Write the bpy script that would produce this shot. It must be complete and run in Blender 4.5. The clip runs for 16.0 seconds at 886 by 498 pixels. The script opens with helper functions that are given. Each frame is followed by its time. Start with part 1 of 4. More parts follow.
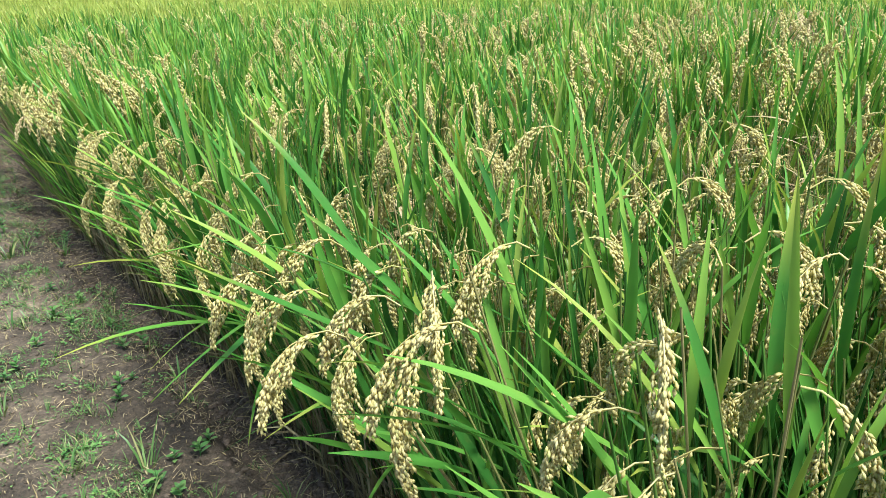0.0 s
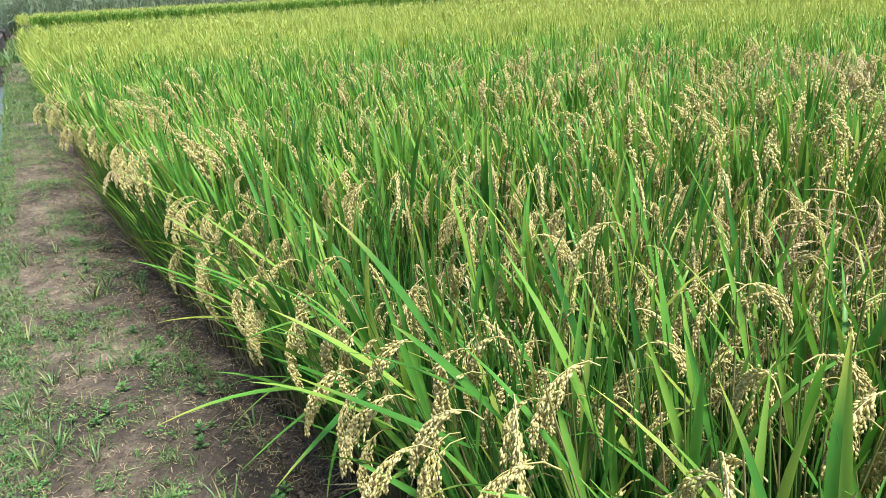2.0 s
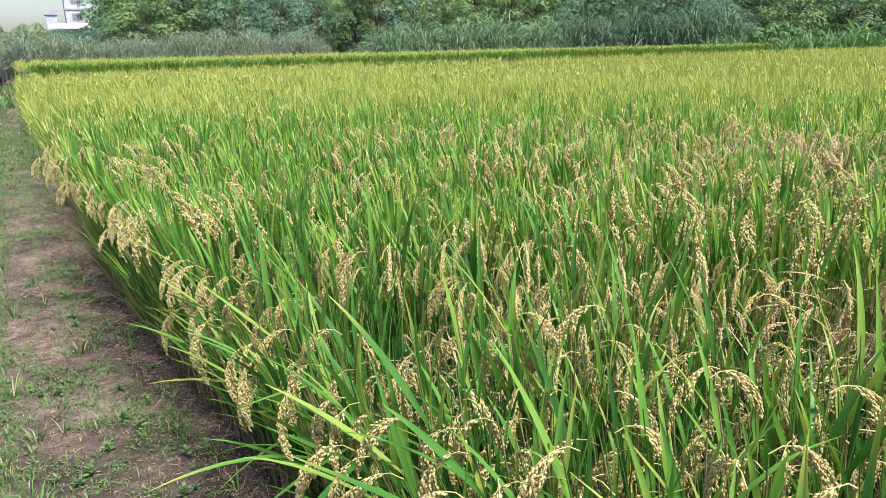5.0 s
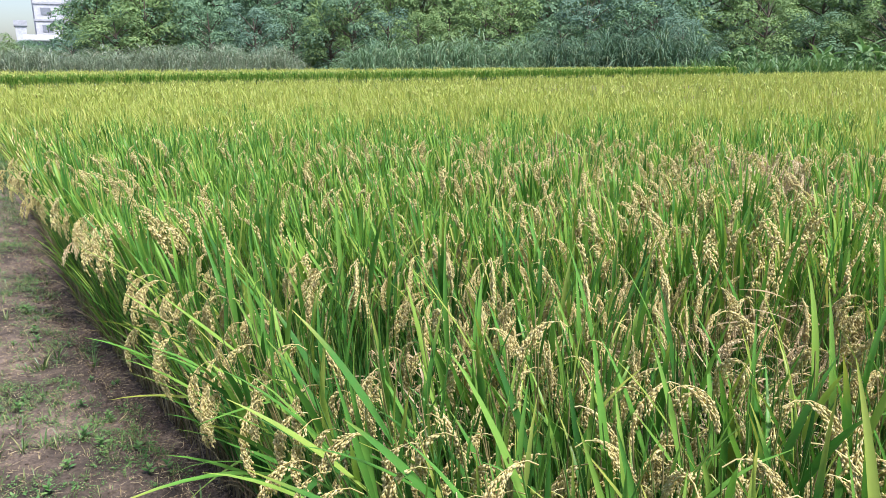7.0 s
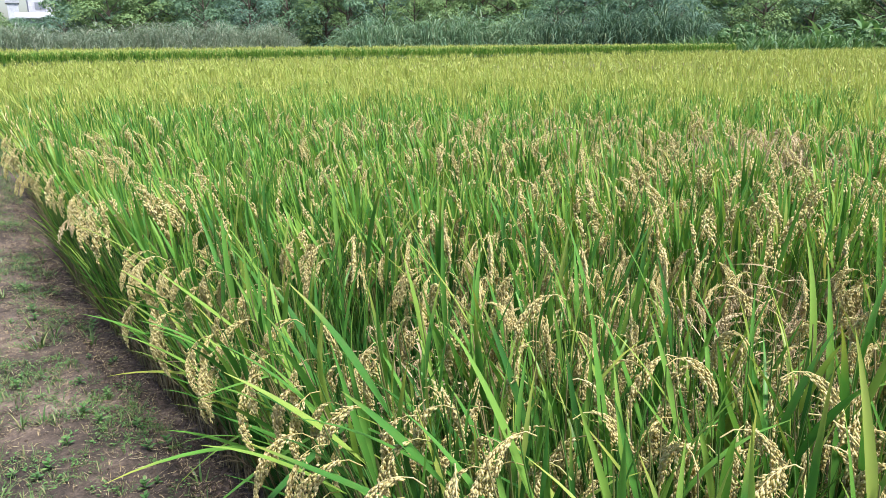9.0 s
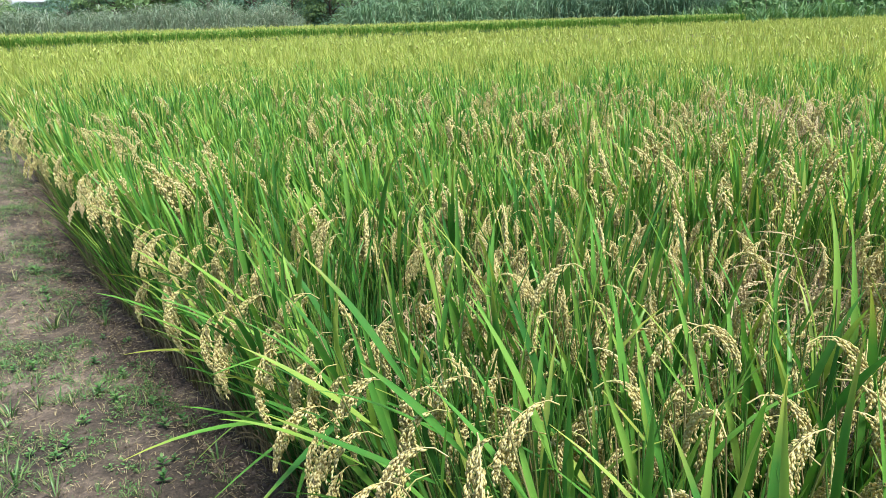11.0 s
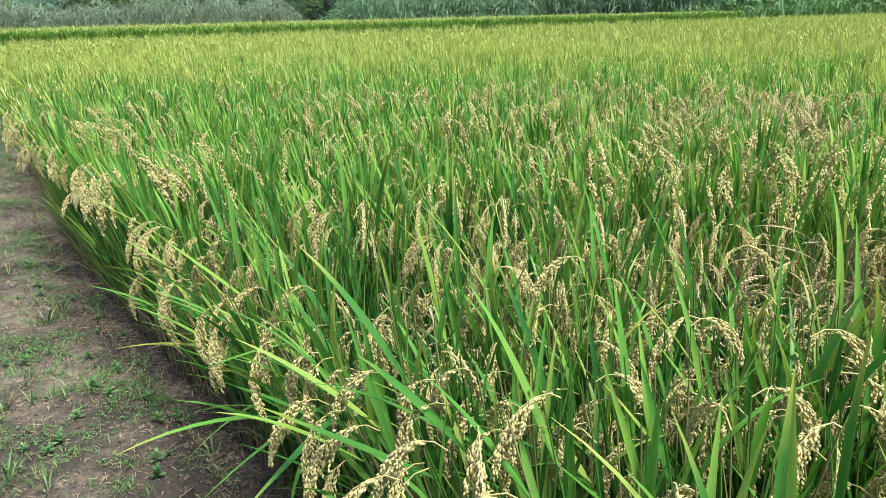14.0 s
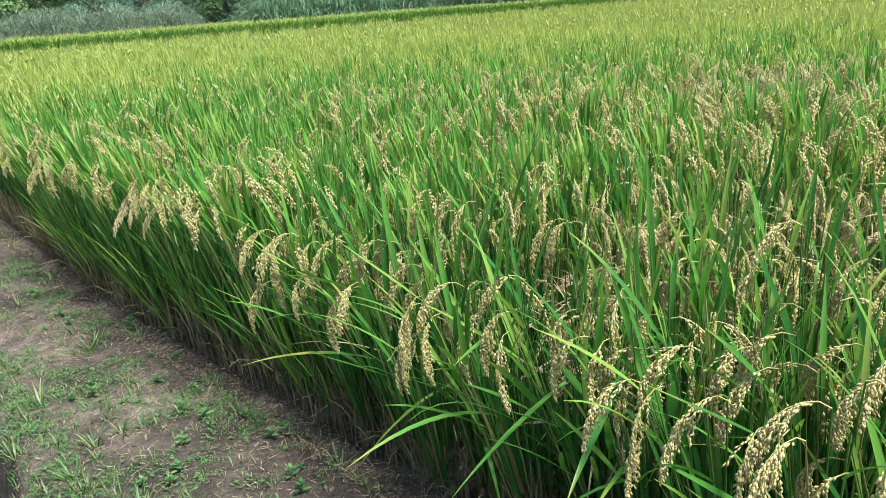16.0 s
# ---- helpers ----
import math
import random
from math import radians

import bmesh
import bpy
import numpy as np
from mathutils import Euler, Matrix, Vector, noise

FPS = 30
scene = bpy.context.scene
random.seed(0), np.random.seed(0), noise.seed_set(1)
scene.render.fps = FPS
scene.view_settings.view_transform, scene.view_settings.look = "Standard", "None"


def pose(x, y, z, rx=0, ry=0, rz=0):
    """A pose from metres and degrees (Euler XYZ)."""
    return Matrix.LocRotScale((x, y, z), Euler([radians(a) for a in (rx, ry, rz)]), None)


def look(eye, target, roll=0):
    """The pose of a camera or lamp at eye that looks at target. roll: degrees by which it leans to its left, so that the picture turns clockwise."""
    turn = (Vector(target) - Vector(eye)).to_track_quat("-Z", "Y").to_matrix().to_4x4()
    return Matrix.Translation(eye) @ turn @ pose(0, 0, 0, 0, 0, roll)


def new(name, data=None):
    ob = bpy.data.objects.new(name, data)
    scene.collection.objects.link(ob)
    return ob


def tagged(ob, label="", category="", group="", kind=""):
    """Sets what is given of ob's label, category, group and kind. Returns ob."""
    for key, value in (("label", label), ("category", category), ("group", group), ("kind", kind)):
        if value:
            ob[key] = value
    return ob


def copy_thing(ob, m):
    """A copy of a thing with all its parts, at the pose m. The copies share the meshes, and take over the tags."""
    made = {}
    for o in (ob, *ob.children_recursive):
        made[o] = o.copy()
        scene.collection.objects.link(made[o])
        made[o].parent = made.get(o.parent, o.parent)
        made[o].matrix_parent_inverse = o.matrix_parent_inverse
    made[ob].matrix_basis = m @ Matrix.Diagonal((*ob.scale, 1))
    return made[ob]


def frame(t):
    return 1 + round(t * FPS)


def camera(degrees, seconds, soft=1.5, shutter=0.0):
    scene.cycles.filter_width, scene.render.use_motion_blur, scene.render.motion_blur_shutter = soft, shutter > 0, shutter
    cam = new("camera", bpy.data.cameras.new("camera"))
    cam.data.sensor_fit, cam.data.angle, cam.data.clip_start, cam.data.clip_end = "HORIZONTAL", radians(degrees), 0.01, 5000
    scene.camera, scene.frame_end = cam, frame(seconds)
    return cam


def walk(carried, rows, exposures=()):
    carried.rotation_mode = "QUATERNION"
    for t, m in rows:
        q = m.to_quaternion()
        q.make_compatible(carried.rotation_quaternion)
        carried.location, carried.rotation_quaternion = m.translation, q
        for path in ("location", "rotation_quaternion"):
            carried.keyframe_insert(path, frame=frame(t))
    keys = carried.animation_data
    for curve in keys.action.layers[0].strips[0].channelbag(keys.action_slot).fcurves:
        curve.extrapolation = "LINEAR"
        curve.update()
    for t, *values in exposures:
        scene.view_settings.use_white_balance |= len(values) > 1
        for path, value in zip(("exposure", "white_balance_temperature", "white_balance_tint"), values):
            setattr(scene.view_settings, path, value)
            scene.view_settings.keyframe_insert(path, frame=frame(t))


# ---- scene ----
cam = camera(63.5, 16.0, soft=0.8)
PATH = [
    (0, (-0.697, -2.962, 1.312), (0.448, -1.497, 0.576), -2.1),
    (0.5, (-0.711, -2.96, 1.369), (0.359, -1.457, 0.597), -3.1),
    (1, (-0.729, -2.975, 1.419), (0.322, -1.454, 0.654), -3.3),
    (1.5, (-0.752, -2.983, 1.463), (0.283, -1.448, 0.705), -2.8),
    (2, (-0.762, -2.976, 1.505), (0.286, -1.42, 0.812), -3.1),
    (2.5, (-0.774, -2.981, 1.526), (0.252, -1.405, 0.844), -3.1),
    (3, (-0.783, -2.992, 1.547), (0.256, -1.407, 0.907), -2.4),
    (3.5, (-0.787, -3.003, 1.552), (0.254, -1.413, 0.927), -1.7),
    (4, (-0.791, -3.017, 1.573), (0.281, -1.432, 0.989), -1.7),
    (4.2, (-0.8, -3.012, 1.582), (0.288, -1.436, 1.004), -1.7),
    (6.5, (-0.797, -3.041, 1.589), (0.343, -1.479, 1.079), -0.5),
    (7, (-0.792, -3.042, 1.588), (0.385, -1.507, 1.079), -0.2),
    (7.5, (-0.79, -3.045, 1.588), (0.409, -1.531, 1.068), 0.0),
    (8, (-0.792, -3.057, 1.593), (0.405, -1.543, 1.067), 0.0),
    (8.5, (-0.79, -3.053, 1.588), (0.403, -1.541, 1.05), 0.2),
    (9, (-0.789, -3.037, 1.573), (0.384, -1.519, 1.008), -0.3),
    (9.2, (-0.789, -3.04, 1.574), (0.382, -1.526, 0.994), -0.2),
    (11.3, (-0.79, -3.009, 1.532), (0.355, -1.495, 0.902), -1.6),
    (11.5, (-0.789, -3.012, 1.523), (0.36, -1.504, 0.888), -1.6),
    (12, (-0.778, -3.023, 1.534), (0.38, -1.521, 0.898), -1.6),
    (12.5, (-0.78, -3.02, 1.518), (0.384, -1.521, 0.888), -1.4),
    (13, (-0.786, -3.021, 1.532), (0.381, -1.521, 0.91), -1.2),
    (13.5, (-0.791, -3.012, 1.543), (0.369, -1.509, 0.914), -0.8),
    (14, (-0.783, -2.992, 1.53), (0.367, -1.482, 0.899), -1.2),
    (14.5, (-0.807, -3.0, 1.519), (0.324, -1.466, 0.914), -0.7),
    (14.9, (-0.862, -2.932, 1.509), (0.256, -1.36, 0.979), -0.0),
    (15, (-0.916, -2.949, 1.523), (0.223, -1.389, 1.003), 1.2),
    (15.1, (-0.985, -2.944, 1.508), (0.207, -1.419, 1.006), 2.0),
    (15.2, (-1.07, -2.915, 1.494), (0.164, -1.447, 0.926), 1.9),
    (15.3, (-1.148, -2.875, 1.511), (0.125, -1.461, 0.894), 1.9),
    (15.5, (-1.262, -2.775, 1.578), (0.032, -1.415, 0.89), 1.9),
    (15.8, (-1.318, -2.604, 1.573), (-0.023, -1.205, 0.967), -0.7),
    (16, (-1.325, -2.516, 1.54), (-0.002, -1.167, 0.885), -3.9),
]
walk(cam, [(t, look(eye, target, roll)) for t, eye, target, roll in PATH], [
    (0.0, 1.16, 6120, -3), (2.0, 1.11, 6170, 1), (3.0, 1.06, 6370, 8), (7.0, 1.06, 6020, 15), (9.0, 1.06, 6020, 13), (11.0, 1.05, 6020, 3), (14.0, 1.05, 5970, 2), (15.0, 1.06, 6020, 8), (15.5, 1.06, 6020, 6), (16.0, 1.06, 5820, 1)])

# ---- world, sun, exposure ----
SUN_EL, SUN_AZ = 63.0, 173.0          # degrees; azimuth clockwise from +Y
world = bpy.data.worlds.new("sky")
scene.world = world
world.use_nodes = True
wn = world.node_tree.nodes
sky = wn.new("ShaderNodeTexSky")
sky.sky_type = "NISHITA"
sky.sun_disc = False
sky.sun_elevation, sky.sun_rotation = radians(SUN_EL), radians(SUN_AZ)
sky.air_density, sky.dust_density, sky.ozone_density = 1.0, 2.0, 0.5
wn["Background"].inputs["Strength"].default_value = 0.10
world.node_tree.links.new(sky.outputs[0], wn["Background"].inputs["Color"])
sun = new("sun", bpy.data.lights.new("sun", "SUN"))
sun.data.energy, sun.data.angle, sun.data.color = 3.95, radians(16), (1.0, 0.96, 0.9)
sx, sy = math.sin(radians(SUN_AZ)), math.cos(radians(SUN_AZ))
sun.matrix_world = look((30 * sx, 30 * sy, 30 * math.tan(radians(SUN_EL))), (0, 0, 0))

# ---- materials ----


def material(name):
    m = bpy.data.materials.new(name)
    m.use_nodes = True
    return m, m.node_tree.nodes, m.node_tree.links, m.node_tree.nodes["Principled BSDF"]


def ramp(nodes, links, fac, stops):
    r = nodes.new("ShaderNodeValToRGB")
    el = r.color_ramp.elements
    while len(el) < len(stops):
        el.new(0.5)
    for e, (p, c) in zip(el, stops):
        e.position, e.color = p, (*c, 1)
    links.new(fac, r.inputs[0])
    return r.outputs[0]


def tex_noise(nodes, links, scale, detail=4.0, rough=0.6, space="Object"):
    co = nodes.new("ShaderNodeTexCoord")
    n = nodes.new("ShaderNodeTexNoise")
    n.inputs["Scale"].default_value, n.inputs["Detail"].default_value, n.inputs["Roughness"].default_value = scale, detail, rough
    links.new(co.outputs[space], n.inputs["Vector"])
    return n.outputs[0]


def mixed(nodes, links, a, b, fac, mode="MIX"):
    m = nodes.new("ShaderNodeMix")
    m.data_type, m.blend_type = "RGBA", mode
    for sock, v in ((m.inputs[6], a), (m.inputs[7], b), (m.inputs[0], fac)):
        if isinstance(v, (int, float)):
            sock.default_value = v
        elif isinstance(v, tuple):
            sock.default_value = (*v, 1)
        else:
            links.new(v, sock)
    return m.outputs[2]


def leafy(name, stops, rough=0.40, through_light=0.3, spot=0.25, scale=25.0, spot_colour=(0.30, 0.24, 0.07), tips=0.0):
    """A leaf surface: hue by leaf, blotches along it, and light passing through."""
    m, n, l, b = material(name)
    isl = n.new("ShaderNodeNewGeometry").outputs["Random Per Island"]
    inf = n.new("ShaderNodeObjectInfo").outputs["Random"]
    add = n.new("ShaderNodeMath")
    add.operation = "ADD"
    l.new(isl, add.inputs[0]), l.new(inf, add.inputs[1])
    fr = n.new("ShaderNodeMath")
    fr.operation = "FRACT"
    l.new(add.outputs[0], fr.inputs[0])
    col = ramp(n, l, fr.outputs[0], stops)
    blot = ramp(n, l, tex_noise(n, l, scale), [(0.52, (0, 0, 0)), (0.75, (spot, spot, spot))])
    col = mixed(n, l, col, spot_colour, blot)
    if tips:                                        # blades that yellow from the tip, each to its own extent
        far = n.new("ShaderNodeVectorMath")
        far.operation = "LENGTH"
        l.new(n.new("ShaderNodeTexCoord").outputs["Object"], far.inputs[0])
        ext = n.new("ShaderNodeMath")
        ext.operation = "MULTIPLY_ADD"
        ext.inputs[1].default_value = 0.22
        l.new(inf, ext.inputs[0]), l.new(far.outputs["Value"], ext.inputs[2])
        col = mixed(n, l, col, (0.42, 0.43, 0.075), ramp(n, l, ext.outputs[0], [(tips, (0, 0, 0)), (tips + 0.11, (0.8, 0.8, 0.8))]))
    b.inputs["Roughness"].default_value = rough
    b.inputs["Specular IOR Level"].default_value = 0.35
    l.new(col, b.inputs["Base Color"])
    tr = n.new("ShaderNodeBsdfTranslucent")
    l.new(mixed(n, l, col, (1.0, 1.0, 0.35), 0.5, "MULTIPLY"), tr.inputs[0])
    mx = n.new("ShaderNodeMixShader")
    mx.inputs[0].default_value = through_light
    l.new(b.outputs[0], mx.inputs[1]), l.new(tr.outputs[0], mx.inputs[2])
    l.new(mx.outputs[0], n["Material Output"].inputs["Surface"])
    return m


def surface(name, stops, scale, rough=0.85, bump=0.3, fine=None, metal=0.0):
    """A mineral or painted surface: two scales of noise in colour, and relief."""
    m, n, l, b = material(name)
    col = ramp(n, l, tex_noise(n, l, scale), stops)
    f = tex_noise(n, l, fine or scale * 9, 6.0, 0.7)
    col = mixed(n, l, col, ramp(n, l, f, [(0.3, (0.62, 0.62, 0.62)), (0.7, (1.25, 1.25, 1.25))]), 0.7, "MULTIPLY")
    l.new(col, b.inputs["Base Color"])
    b.inputs["Roughness"].default_value, b.inputs["Metallic"].default_value = rough, metal
    bp = n.new("ShaderNodeBump")
    bp.inputs["Strength"].default_value, bp.inputs["Distance"].default_value = bump, 0.01
    l.new(f, bp.inputs["Height"]), l.new(bp.outputs[0], b.inputs["Normal"])
    return m


LEAF = leafy("rice_leaf", [(0.0, (0.045, 0.155, 0.028)), (0.35, (0.092, 0.262, 0.042)), (0.62, (0.150, 0.345, 0.055)),
                           (0.88, (0.255, 0.415, 0.070)), (1.0, (0.38, 0.46, 0.095))], through_light=0.36, tips=0.41)
# rice_leaf darkened: the shade low in the stand is put into its colour
SHADELEAF = leafy("shaded_rice_leaf", [(0.0, (0.022, 0.095, 0.018)), (0.5, (0.040, 0.145, 0.024)), (0.85, (0.075, 0.190, 0.034)), (1.0, (0.24, 0.22, 0.08))], through_light=0.18)
HALFRIPE = leafy("turning_rice_leaf", [(0.0, (0.060, 0.190, 0.030)), (0.35, (0.125, 0.305, 0.046)), (0.65, (0.215, 0.405, 0.062)), (0.9, (0.34, 0.48, 0.085)), (1.0, (0.50, 0.49, 0.14))], through_light=0.36)
RIPE = leafy("ripening_rice_leaf", [(0.0, (0.33, 0.42, 0.085)), (0.4, (0.40, 0.48, 0.10)), (0.75, (0.48, 0.53, 0.12)), (1.0, (0.58, 0.57, 0.16))], through_light=0.4)
STALK = leafy("rice_stalk", [(0.0, (0.05, 0.14, 0.025)), (0.5, (0.09, 0.19, 0.035)), (0.8, (0.20, 0.21, 0.07)), (1.0, (0.32, 0.25, 0.12))], through_light=0.1)
FAREAR = leafy("far_ear", [(0.0, (0.30, 0.38, 0.08)), (0.5, (0.38, 0.43, 0.10)), (1.0, (0.48, 0.48, 0.15))], rough=0.6, through_light=0.04)
STRAW = leafy("straw", [(0.0, (0.25, 0.18, 0.09)), (0.4, (0.38, 0.30, 0.16)), (0.8, (0.52, 0.43, 0.26)), (1.0, (0.44, 0.33, 0.21))], rough=0.7, through_light=0.15, spot_colour=(0.16, 0.09, 0.05))
# straw in darker browns, for sheaths and culms at the foot of the rice
DARKSTRAW = leafy("dark_straw", [(0.0, (0.10, 0.075, 0.04)), (0.4, (0.19, 0.15, 0.08)), (0.8, (0.32, 0.26, 0.15)), (1.0, (0.12, 0.15, 0.05))], rough=0.75, through_light=0.1, spot_colour=(0.10, 0.06, 0.035))
GRAIN = leafy("grain", [(0.0, (0.63, 0.53, 0.21)), (0.4, (0.71, 0.605, 0.28)), (0.75, (0.79, 0.685, 0.38)), (0.92, (0.63, 0.62, 0.24)), (1.0, (0.58, 0.45, 0.23))],
              rough=0.6, through_light=0.36, spot=0.12, scale=60, spot_colour=(0.45, 0.29, 0.11))
DRYGRAIN = leafy("dry_grain", [(0.0, (0.54, 0.40, 0.20)), (0.5, (0.64, 0.50, 0.28)), (1.0, (0.74, 0.62, 0.38))], rough=0.7, through_light=0.12)
WEED = leafy("weed_leaf", [(0.0, (0.065, 0.14, 0.04)), (0.5, (0.11, 0.205, 0.06)), (0.8, (0.19, 0.27, 0.09)), (0.9, (0.30, 0.29, 0.13)), (1.0, (0.34, 0.30, 0.16))], through_light=0.25)
BROADWEED = leafy("broad_weed_leaf", [(0.0, (0.07, 0.17, 0.05)), (0.6, (0.115, 0.25, 0.07)), (1.0, (0.20, 0.32, 0.10))], through_light=0.25)
REED = leafy("reed_leaf", [(0.0, (0.125, 0.180, 0.11)), (0.5, (0.195, 0.260, 0.165)), (0.85, (0.28, 0.335, 0.235)), (1.0, (0.38, 0.36, 0.28))], through_light=0.2, scale=3)
CANE = leafy("tall_grass_leaf", [(0.0, (0.09, 0.18, 0.09)), (0.5, (0.15, 0.26, 0.14)), (0.9, (0.24, 0.34, 0.20)), (1.0, (0.32, 0.35, 0.20))], through_light=0.2, scale=3)
DARKCANE = leafy("dark_cane_leaf", [(0.0, (0.045, 0.10, 0.060)), (0.5, (0.085, 0.165, 0.095)), (0.9, (0.15, 0.24, 0.14)), (1.0, (0.24, 0.29, 0.16))], through_light=0.2, scale=3)
BRIGHT = leafy("bush_leaf", [(0.0, (0.075, 0.165, 0.06)), (0.6, (0.12, 0.235, 0.08)), (1.0, (0.20, 0.30, 0.11))], through_light=0.25, scale=3)
BANANA = leafy("banana_leaf", [(0.0, (0.09, 0.20, 0.07)), (0.6, (0.15, 0.28, 0.10)), (1.0, (0.24, 0.34, 0.15))], rough=0.35, through_light=0.3, scale=3)
# distance haze is put into the first and third leaf colours as extra blue
TREE = [leafy("tree_leaf", [(0.0, (0.095, 0.180, 0.105)), (0.6, (0.140, 0.245, 0.138)), (1.0, (0.20, 0.31, 0.17))], rough=0.8, through_light=0.25, scale=0.7, spot=0.35, spot_colour=(0.045, 0.09, 0.045)),
        leafy("tree_leaf_light", [(0.0, (0.13, 0.22, 0.085)), (0.6, (0.19, 0.30, 0.11)), (1.0, (0.26, 0.36, 0.14))], rough=0.8, through_light=0.25, scale=0.7, spot=0.35, spot_colour=(0.045, 0.09, 0.045)),
        leafy("tree_leaf_hazed", [(0.0, (0.095, 0.175, 0.13)), (0.6, (0.135, 0.235, 0.165)), (1.0, (0.19, 0.29, 0.20))], rough=0.8, through_light=0.25, scale=0.7, spot=0.35, spot_colour=(0.045, 0.09, 0.045))]
HILL = surface("wooded_hillside", [(0.3, (0.035, 0.07, 0.035)), (0.7, (0.07, 0.12, 0.055))], 0.6)
BARK = surface("bark", [(0.3, (0.06, 0.045, 0.03)), (0.7, (0.14, 0.11, 0.08))], 6)
CONCRETE = surface("weathered_concrete", [(0.3, (0.050, 0.034, 0.036)), (0.5, (0.085, 0.060, 0.060)), (0.75, (0.15, 0.13, 0.125))], 1.3, bump=0.4)
PAVING = surface("road_concrete", [(0.3, (0.10, 0.10, 0.105)), (0.7, (0.17, 0.17, 0.17))], 0.8, bump=0.3)
STONE = surface("wet_stone", [(0.3, (0.05, 0.045, 0.04)), (0.7, (0.15, 0.13, 0.11))], 9, rough=0.5)
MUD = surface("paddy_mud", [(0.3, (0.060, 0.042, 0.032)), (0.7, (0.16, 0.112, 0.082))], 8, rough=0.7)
TOWER = surface("rendered_wall", [(0.3, (0.50, 0.51, 0.55)), (0.7, (0.58, 0.585, 0.61))], 0.2, bump=0.1)
# bands paled in colour, as distance haze would leave them
BAND = surface("haze_pale_band", [(0.3, (0.40, 0.41, 0.45)), (0.7, (0.47, 0.475, 0.51))], 0.2, bump=0.1)
ROOF = surface("pale_metal_roof", [(0.3, (0.58, 0.59, 0.61)), (0.7, (0.66, 0.66, 0.67))], 0.7, rough=0.5, bump=0.1)
DARKGLASS = surface("window_glass", [(0.3, (0.03, 0.035, 0.04)), (0.7, (0.07, 0.08, 0.09))], 0.5, rough=0.08, bump=0.0)
# far panes: haze put into the glass colour, paler and bluer than window_glass
HAZEGLASS = surface("hazed_window_glass", [(0.3, (0.22, 0.24, 0.28)), (0.7, (0.28, 0.30, 0.34))], 0.5, rough=0.15, bump=0.0)
REDPAINT = surface("red_car_paint", [(0.3, (0.20, 0.018, 0.03)), (0.7, (0.28, 0.025, 0.04))], 0.5, rough=0.25, bump=0.0)
WHITEPAINT = surface("white_car_paint", [(0.3, (0.70, 0.72, 0.74)), (0.7, (0.80, 0.80, 0.80))], 0.5, rough=0.25, bump=0.0)
BLUEPAINT = surface("pale_blue_car_paint", [(0.3, (0.40, 0.50, 0.60)), (0.7, (0.48, 0.58, 0.66))], 0.5, rough=0.25, bump=0.0)
RUBBER = surface("tyre_rubber", [(0.3, (0.015, 0.015, 0.016)), (0.7, (0.035, 0.035, 0.035))], 8, rough=0.9)
STEEL = surface("wheel_metal", [(0.3, (0.40, 0.40, 0.41)), (0.7, (0.55, 0.55, 0.55))], 8, rough=0.35, metal=0.9, bump=0.0)
LAMPGLASS = surface("red_lamp_glass", [(0.3, (0.35, 0.02, 0.02)), (0.7, (0.45, 0.03, 0.03))], 3, rough=0.15, bump=0.0)


def soil_material():
    m, n, l, b = material("bund_soil")
    big = tex_noise(n, l, 2.2, 5.0, 0.65)
    mid = tex_noise(n, l, 14.0, 6.0, 0.7)
    fine = tex_noise(n, l, 90.0, 4.0, 0.7)
    col = ramp(n, l, big, [(0.34, (0.050, 0.038, 0.030)), (0.46, (0.098, 0.075, 0.059)), (0.56, (0.172, 0.132, 0.107)), (0.69, (0.270, 0.212, 0.170))])
    col = mixed(n, l, col, ramp(n, l, mid, [(0.36, (0.50, 0.47, 0.44)), (0.64, (1.28, 1.25, 1.20))]), 0.9, "MULTIPLY")
    col = mixed(n, l, col, ramp(n, l, fine, [(0.36, (0.52, 0.52, 0.52)), (0.66, (1.38, 1.34, 1.28))]), 0.85, "MULTIPLY")
    l.new(col, b.inputs["Base Color"])
    b.inputs["Roughness"].default_value = 0.92
    h = n.new("ShaderNodeMath")
    h.operation = "MULTIPLY_ADD"
    h.inputs[1].default_value = 0.4
    l.new(fine, h.inputs[0]), l.new(mid, h.inputs[2])
    bp = n.new("ShaderNodeBump")
    bp.inputs["Strength"].default_value, bp.inputs["Distance"].default_value = 0.9, 0.035
    l.new(h.outputs[0], bp.inputs["Height"]), l.new(bp.outputs[0], b.inputs["Normal"])
    return m


def water_material():
    m, n, l, b = material("ditch_water")
    b.inputs["Base Color"].default_value = (0.035, 0.032, 0.022, 1)
    b.inputs["Roughness"].default_value = 0.04
    bp = n.new("ShaderNodeBump")
    bp.inputs["Strength"].default_value, bp.inputs["Distance"].default_value = 0.25, 0.02
    l.new(tex_noise(n, l, 9.0, 3.0), bp.inputs["Height"]), l.new(bp.outputs[0], b.inputs["Normal"])
    return m


SOIL, WATER = soil_material(), water_material()

# ---- geometry helpers ----
RNG = np.random.default_rng(7)


def U(a, b):
    return float(RNG.uniform(a, b))


def mesh_data(name, verts, faces, mat, smooth=True):
    me = bpy.data.meshes.new(name)
    me.from_pydata(np.asarray(verts).tolist(), [], faces if isinstance(faces, list) else faces.tolist())
    me.materials.append(mat)
    if smooth:
        me.shade_smooth()
    return me


def part(name, bm, mat, parent, label="", smooth=False):
    """Links a bmesh as one mesh object under a thing or under a part."""
    me = bpy.data.meshes.new(name)
    bm.to_mesh(me)
    bm.free()
    me.materials.append(mat)
    if smooth:
        me.shade_smooth()
    ob = new(name, me)
    ob.parent = parent
    return tagged(ob, label)


